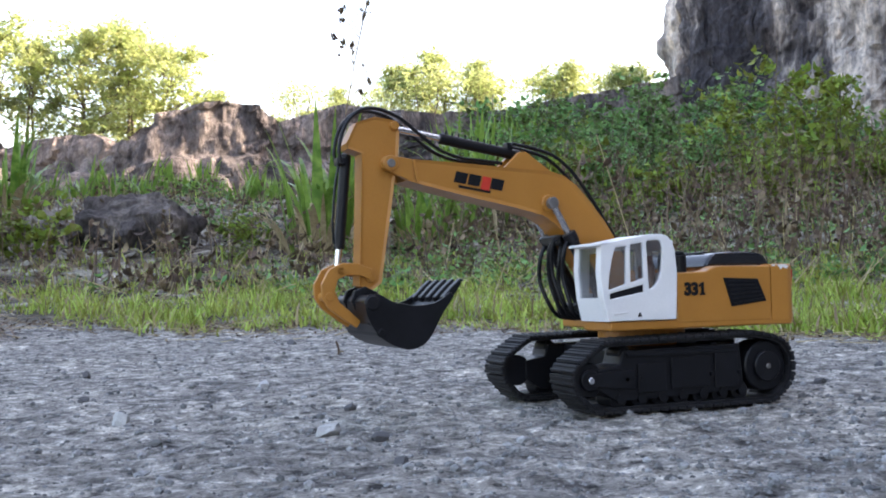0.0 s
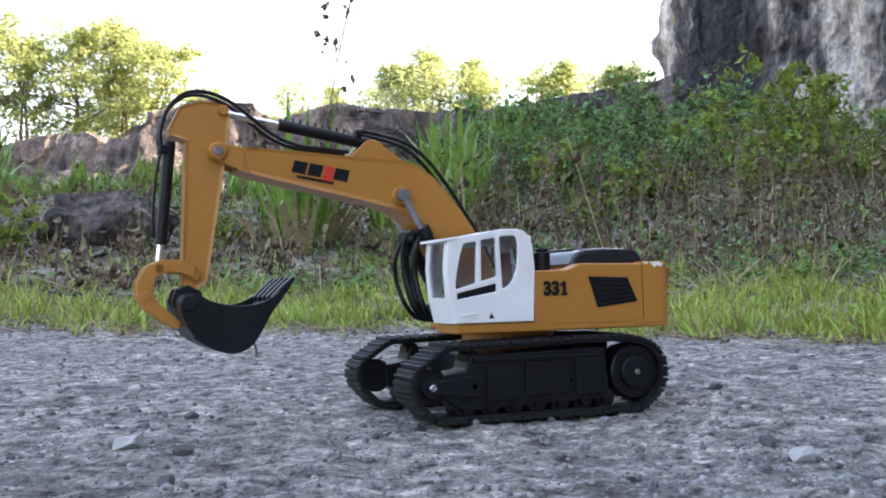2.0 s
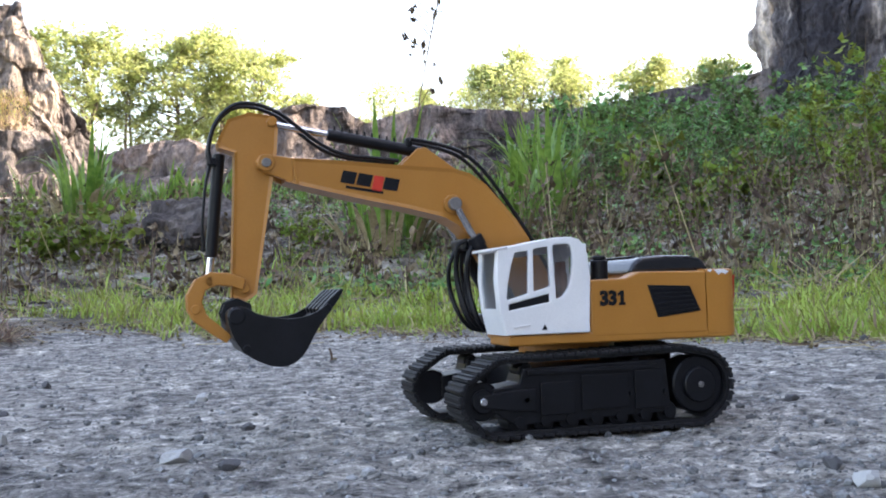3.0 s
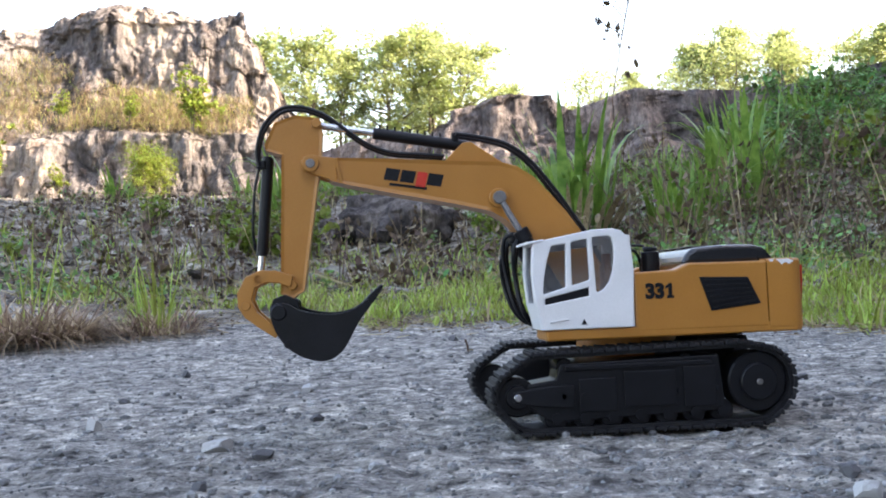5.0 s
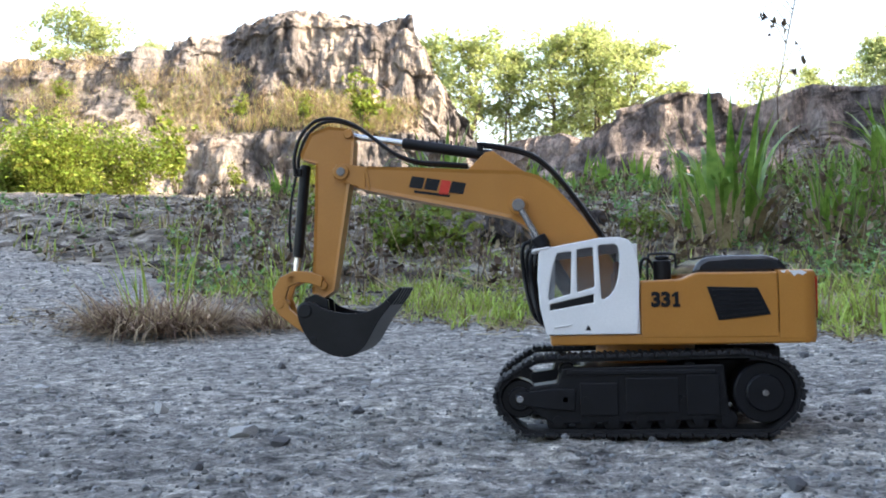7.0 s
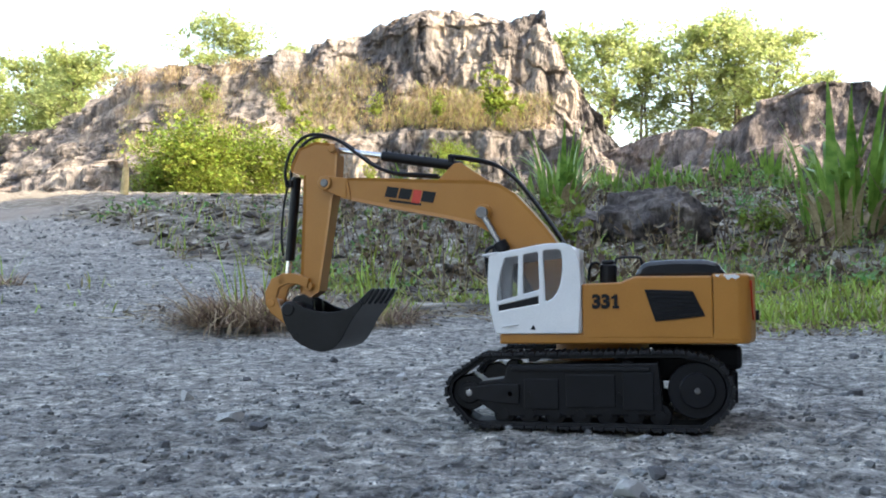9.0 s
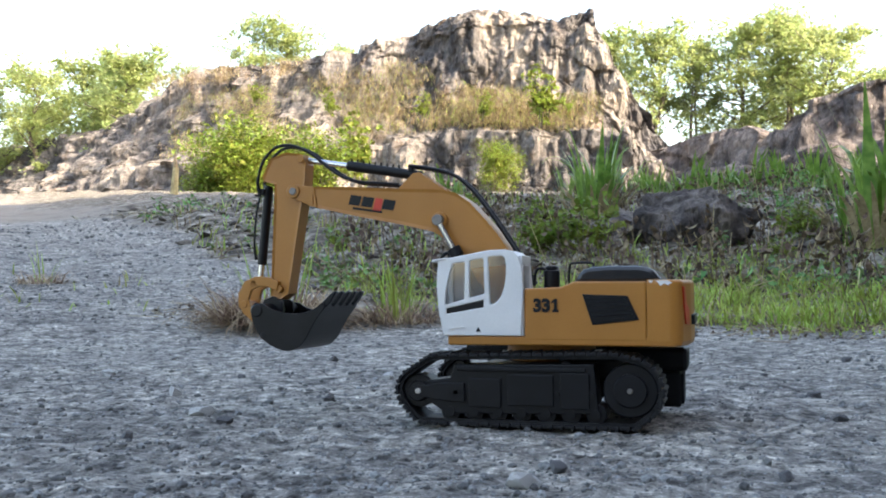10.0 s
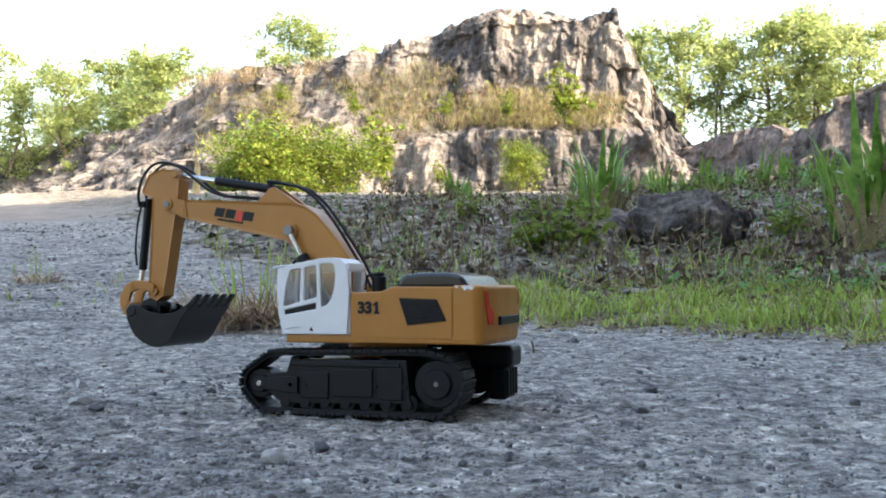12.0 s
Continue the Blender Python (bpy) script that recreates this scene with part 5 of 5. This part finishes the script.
    # dry grass on the cliff's ledge and foot
    for k in range(38000):
        x, t = rng.uniform(-30, -5), rng.random()
        if fbm(x * 0.35, t * 1.2, 31) < rng.uniform(-0.3, 0.25):
            continue
        top = curve(x, [(p[0], p[2]) for p in MAIN])
        v = 0.39 + (0.19 + 0.24 * (1 - step(x, -16, -11))) * t
        z = 3.6 + (top - 3.6) * v
        (straw if rng.random() < 0.82 else green).blade((x, curve(x, [(p[0], p[1]) for p in MAIN]) + cliff_setback(x, v) - 0.55 + rng.gauss(0, 0.2), z - 0.05 + rng.gauss(0, 0.15)), rng.uniform(0, 6.283), rng.uniform(0.18, 0.60), 0.017, rng.uniform(0.2, 1.2), rng.uniform(0.3, 1.4), 3)
    for k in range(2600):
        x = rng.uniform(-34, -21)
        if fbm(x * 0.5, 2.0, 61) < rng.uniform(-0.4, 0.3):
            continue
        top = curve(x, [(p[0], p[2]) for p in MAIN])
        u = rng.random()
        straw.blade((x, curve(x, [(p[0], p[1]) for p in MAIN]) + 1.6 + 1.2 * u, top - 1.2 * (1 - u) - 0.1), rng.uniform(0, 6.283), rng.uniform(0.25, 0.6), 0.03, rng.uniform(0.2, 1.2), rng.uniform(0.3, 1.2), 3)
    for m, name, mat, label in ((green, "verge_grass", GRASS, "fresh green grass along the gravel's edge"), (straw, "dry_grass", STRAW, "dry straw-coloured grass on bank and ledge"),
                                (weed, "withered_weeds", DRYBROWN, "withered brown weeds on the bank"), (twig, "dead_stalks", DRYBROWN, "thin dead brown stalks on the bank"), (litter, "leaf_litter", DRYBROWN, "brown fallen leaves lying on the bank"), (leafy, "leafy_weeds", LEAF, "small green leafy weeds scattered over the bank")):
        tagged(m.put(name, mat), label, "grass", kind="stuff")


scatter()


def tuft(name, x, y, h, w, green, dry, seed, label):
    rng = random.Random(seed)
    t = thing(name, (x, y, ground(x, y)), label, "grass tuft", "tufts on the gravel")
    g, s = Mesh(), Mesh()
    for k in range(dry):
        a = rng.uniform(0, 6.283)
        rr = w * 0.4 * math.sqrt(rng.random())
        s.blade((math.cos(a) * rr, math.sin(a) * rr, -0.004), a + rng.gauss(0, 1.1), h * rng.uniform(0.4, 1.1), 0.005, rng.uniform(0.6, 1.5), rng.uniform(0.2, 1.9), 4)
    for k in range(green):
        a = rng.uniform(0, 6.283)
        g.blade((math.cos(a) * w * 0.15, math.sin(a) * w * 0.15, -0.004), a + rng.gauss(0, 0.5), h * rng.uniform(0.8, 1.7), 0.006, rng.uniform(0.03, 0.4), rng.uniform(0.1, 0.8), 4)
    tagged(s.put("dry_grass", TUFT, t), kind="stuff")
    if green:
        tagged(g.put("green_grass", GRASS, t), kind="stuff")


tuft("grass_tuft", -1.12, 1.80, 0.22, 0.48, 18, 1500, 1, "reddish brown dried grass tuft lying on the gravel")
tuft("grass_tuft", -0.80, 1.95, 0.16, 0.30, 40, 420, 2, "half-green grass tuft with a straw base on gravel")
tuft("grass_tuft", -2.60, 2.60, 0.12, 0.24, 6, 160, 3, "small dry brown grass tuft on the gravel")


# ---- stones ----
def stone_mesh(seed, detail=2):
    bm = bmesh.new()
    bmesh.ops.create_icosphere(bm, subdivisions=detail, radius=1)
    for v in bm.verts:
        c = v.co.normalized()
        k = 1 + 0.35 * noise.noise(c * 1.3 + Vector((seed, 0, 0))) + 0.18 * noise.noise(c * 3.1 + Vector((0, seed, 0)))
        v.co = c * k
    rng = random.Random(int(seed * 1000))
    for k in range(9):
        d = Vector((rng.gauss(0, 1), rng.gauss(0, 1), rng.gauss(0, 1))).normalized()
        cut = rng.uniform(0.55, 0.8)
        for v in bm.verts:
            over = v.co.dot(d) - cut
            if over > 0:
                v.co -= d * over
    return bm


STONE_PALE = material("pale_stone", (0.27, 0.275, 0.275), (0.62, 0.62, 0.60), 40, 0.9, 0.4, 300, depth=0.002)
STONE_DARK = material("dark_stone", (0.05, 0.05, 0.055), (0.16, 0.16, 0.165), 40, 0.9, 0.4, 300, depth=0.002)
for x, y, s, pale in ((-0.288, 0.402, 0.0082, 1), (-0.500, 0.362, 0.0058, 0), (-0.293, -0.075, 0.0060, 0), (-0.261, 0.113, 0.0058, 0), (-0.179, 0.901, 0.0062, 0), (-0.487, 0.683, 0.0072, 0), (0.275, 0.249, 0.0075, 0), (-0.320, -0.197, 0.0050, 0), (-0.718, 0.351, 0.0090, 1), (-0.476, 0.136, 0.0090, 1),
                      (-0.330, -0.053, 0.0092, 1), (0.051, -0.323, 0.0085, 1), (0.067, -0.275, 0.0058, 0), (0.283, 0.061, 0.0058, 0), (0.378, 0.861, 0.0075, 0), (0.214, -0.253, 0.0048, 0), (-0.018, 1.395, 0.0095, 0), (0.503, 0.188, 0.0058, 0), (0.95, 0.75, 0.0080, 0)):
    ob = link("stone", stone_mesh(x * 7 + y * 3, 3), STONE_PALE if pale else STONE_DARK)
    ob.location = (x, y, ground(x, y) + s * 0.45)
    ob.scale = (s * 1.35, s * 1.15, s * 0.95)
    ob.rotation_euler = (0.2, 0.1, x * 9)
    tagged(ob, "pale grey angular pebble lying on gravel" if pale else "dark grey rough pebble lying on gravel", "stone", "loose stones on the gravel")


def bank_rock(x, y, sx, sy, sz, seed, label):
    bm = stone_mesh(seed, 5)
    for v in bm.verts:
        c = v.co
        near = noise.voronoi(c * 2.6 + Vector((seed, 0, 0)))
        v.co = c * (1 + 0.16 * fbm(c.x * 2.5, c.y * 2.5, c.z * 2.5 + seed) + 0.05 * noise.cell(near[1][0] * 9.1))
    ob = link("boulder", bm, ROCK_DARK)
    ob.location = (x, y, ground(x, y) + sz * 0.15)
    ob.scale = (sx, sy, sz)
    tagged(ob, label, "boulder")


bank_rock(-0.02, 5.55, 0.34, 0.30, 0.34, 4, "dark grey boulder half buried in the bank")
bank_rock(-0.55, 6.2, 0.26, 0.24, 0.18, 9, "flat dark boulder sunk in the bank")


def gravel():
    rng = random.Random(3)
    base = stone_mesh(1.5, 1)
    pts = [v.co.copy() for v in base.verts]
    fcs = [[v.index for v in f.verts] for f in base.faces]
    base.free()
    V, F = [], []
    for k in range(42000):
        far = k >= 34000
        r, az = (3.0 + 8.5 * rng.random() ** 1.3, rng.uniform(16, 46)) if far else (0.30 + 4.2 * rng.random() ** 1.5, rng.uniform(-50, 46))
        if r > verge(az) and track_share(r, az) < 0.5 and rng.random() < 0.85:
            continue
        x, y = -r * math.sin(radians(az)), -0.9 + r * math.cos(radians(az))
        s = rng.choice((0.0010, 0.0013, 0.0017, 0.0023, 0.0045 if rng.random() < 0.35 else 0.0015)) * rng.uniform(0.7, 1.3) * (1 + 0.5 * step(r, 1.5, 4)) * (1 + 0.35 * max(0, r - 3))
        z, a, n = ground(x, y) + s * 0.15, rng.uniform(0, 6.283), len(V)
        ca, sa, q = math.cos(a), math.sin(a), rng.uniform(0.7, 1.3)
        V += [(x + s * (p.x * ca * q - p.y * sa), y + s * (p.x * sa * q + p.y * ca), z + s * 0.7 * p.z) for p in pts]
        F += [[n + i for i in f] for f in fcs]
    tagged(raw("gravel_chips", V, F, PEBBLE), "loose grey gravel chips strewn on the yard", "gravel", kind="stuff")


gravel()


def rubble():
    rng = random.Random(13)
    shapes = []
    for k in range(5):
        bm = stone_mesh(3.7 * k, 1)
        shapes.append(([v.co.copy() for v in bm.verts], [[v.index for v in f.verts] for f in bm.faces]))
        bm.free()
    V, F = [], []
    for k in range(9000):
        r, az = rng.uniform(3.6, 13), rng.uniform(-48, 43)
        x, y = -r * math.sin(radians(az)), -0.9 + r * math.cos(radians(az))
        if track_share(r, az) > 0.4 or fbm(x * 0.6, y * 0.6, 21) < rng.uniform(-0.45, 0.15):
            continue
        s = 0.012 + 0.05 * rng.random() ** 3 * (1 if r > 5 else 0.5)
        z, a, n = ground(x, y) + s * 0.1, rng.uniform(0, 6.283), len(V)
        ca, sa, q = math.cos(a), math.sin(a), rng.uniform(0.8, 1.8)
        tx, ty = rng.gauss(0, 0.25), rng.gauss(0, 0.25)
        pts, fcs = shapes[k % 5]
        V += [(x + s * (p.x * ca * q - p.y * sa), y + s * (p.x * sa * q + p.y * ca), z + s * (0.5 * p.z + tx * p.x + ty * p.y)) for p in pts]
        F += [[n + i for i in f] for f in fcs]
    tagged(raw("bank_rubble", V, F, RUBBLE), "dark broken stones and clods covering the bank", "rubble", kind="stuff")


rubble()


# ---- the dry seed stalk and a dead stump ----
def seed_stalk():
    rng = random.Random(8)
    t = thing("seed_stalk", (2.45, 8.8, ground(2.45, 8.8)), "tall thin dead stalk with dark seed pods", "plant")
    s, p = Mesh(), Mesh()
    zb = t.location.z
    pts = [Vector((-0.15, 0, -0.05)), Vector((-0.10, 0, 1.0 - zb)), Vector((-0.12, 0, 1.95 - zb)), Vector((0.0, 0, 2.55 - zb)), Vector((0.14, 0, 3.15 - zb))]
    for a, b in zip(pts, pts[1:]):
        s.stem(a, b, 0.009, 0.007)
    for k in range(13):
        t0 = rng.uniform(0.0, 1.0)
        a = pts[2].lerp(pts[3], t0 * 2) if t0 < 0.5 else pts[3].lerp(pts[4], t0 * 2 - 1)
        out = rng.uniform(-0.34, 0.20)
        mid = a + Vector((out * 0.7, rng.uniform(-0.08, 0.08), rng.uniform(0.12, 0.28)))
        e = mid + Vector((out * 0.35, 0, rng.uniform(-0.20, 0.10)))
        twig = Mesh()
        twig.stem(a, mid, 0.006, 0.004)
        twig.stem(mid, e, 0.004, 0.003)
        twig.put("branch", DRYBROWN, t)
        for j in range(rng.randrange(3, 7)):
            p.leaf(mid.lerp(e, rng.uniform(-0.1, 1.1)), rng.uniform(0.06, 0.10), rng, 1.6)
    s.put("stalk", DRYBROWN, t)
    tagged(p.put("seed_pod", DRYBROWN, t), kind="stuff")


seed_stalk()


def stump():
    bm = rod((0, 0, -0.1), (0.05, 0, 0.62), 0.10, 0.07, 9)
    rod((0.05, 0, 0.6), (0.02, 0, 0.98), 0.07, 0.012, 7, bm)
    ob = link("stump", bm, STRAW)
    ob.location = (-12.2, 19.5, ground(-12.2, 19.5))
    tagged(ob, "broken pale dead tree stump beside the sand track", "stump")


stump()


# ---- dead wood ----
def dead_wood():
    bm = sweep([(0, 0, -0.03), (0.02, 0, 0.06), (0.05, 0.01, 0.12)], 0.018, 7)
    sweep([(0.05, 0.01, 0.10), (0.12, 0.02, 0.085), (0.24, 0.03, 0.10), (0.36, 0.02, 0.095)], 0.006, 6, bm)
    ob = link("dead_branch", bm, BARK)
    ob.location = (1.55, 3.9, ground(1.55, 3.9))
    tagged(ob, "crooked grey dead branch lying on the bank", "branch")
    bm = sweep([(0, 0, -0.004), (0.001, 0, 0.012), (-0.003, 0.001, 0.026)], 0.0022, 6)
    sweep([(0, 0, 0.004), (0.006, 0, 0.007), (0.011, 0, 0.006)], 0.0016, 5, bm)
    ob = link("twig", bm, DRYBROWN)
    ob.location = (-0.03, 0.97, ground(-0.03, 0.97))
    tagged(ob, "short dark broken twig standing in the gravel", "twig")
    bm = sweep([(-0.25, 0, 0.012), (-0.1, 0.01, 0.02), (0.1, 0, 0.018), (0.27, 0.01, 0.014)], 0.004, 6)
    ob = link("stick", bm, STRAW)
    ob.location = (1.35, 1.75, ground(1.35, 1.75))
    tagged(ob, "thin pale stick lying at the grass edge", "stick")


dead_wood()
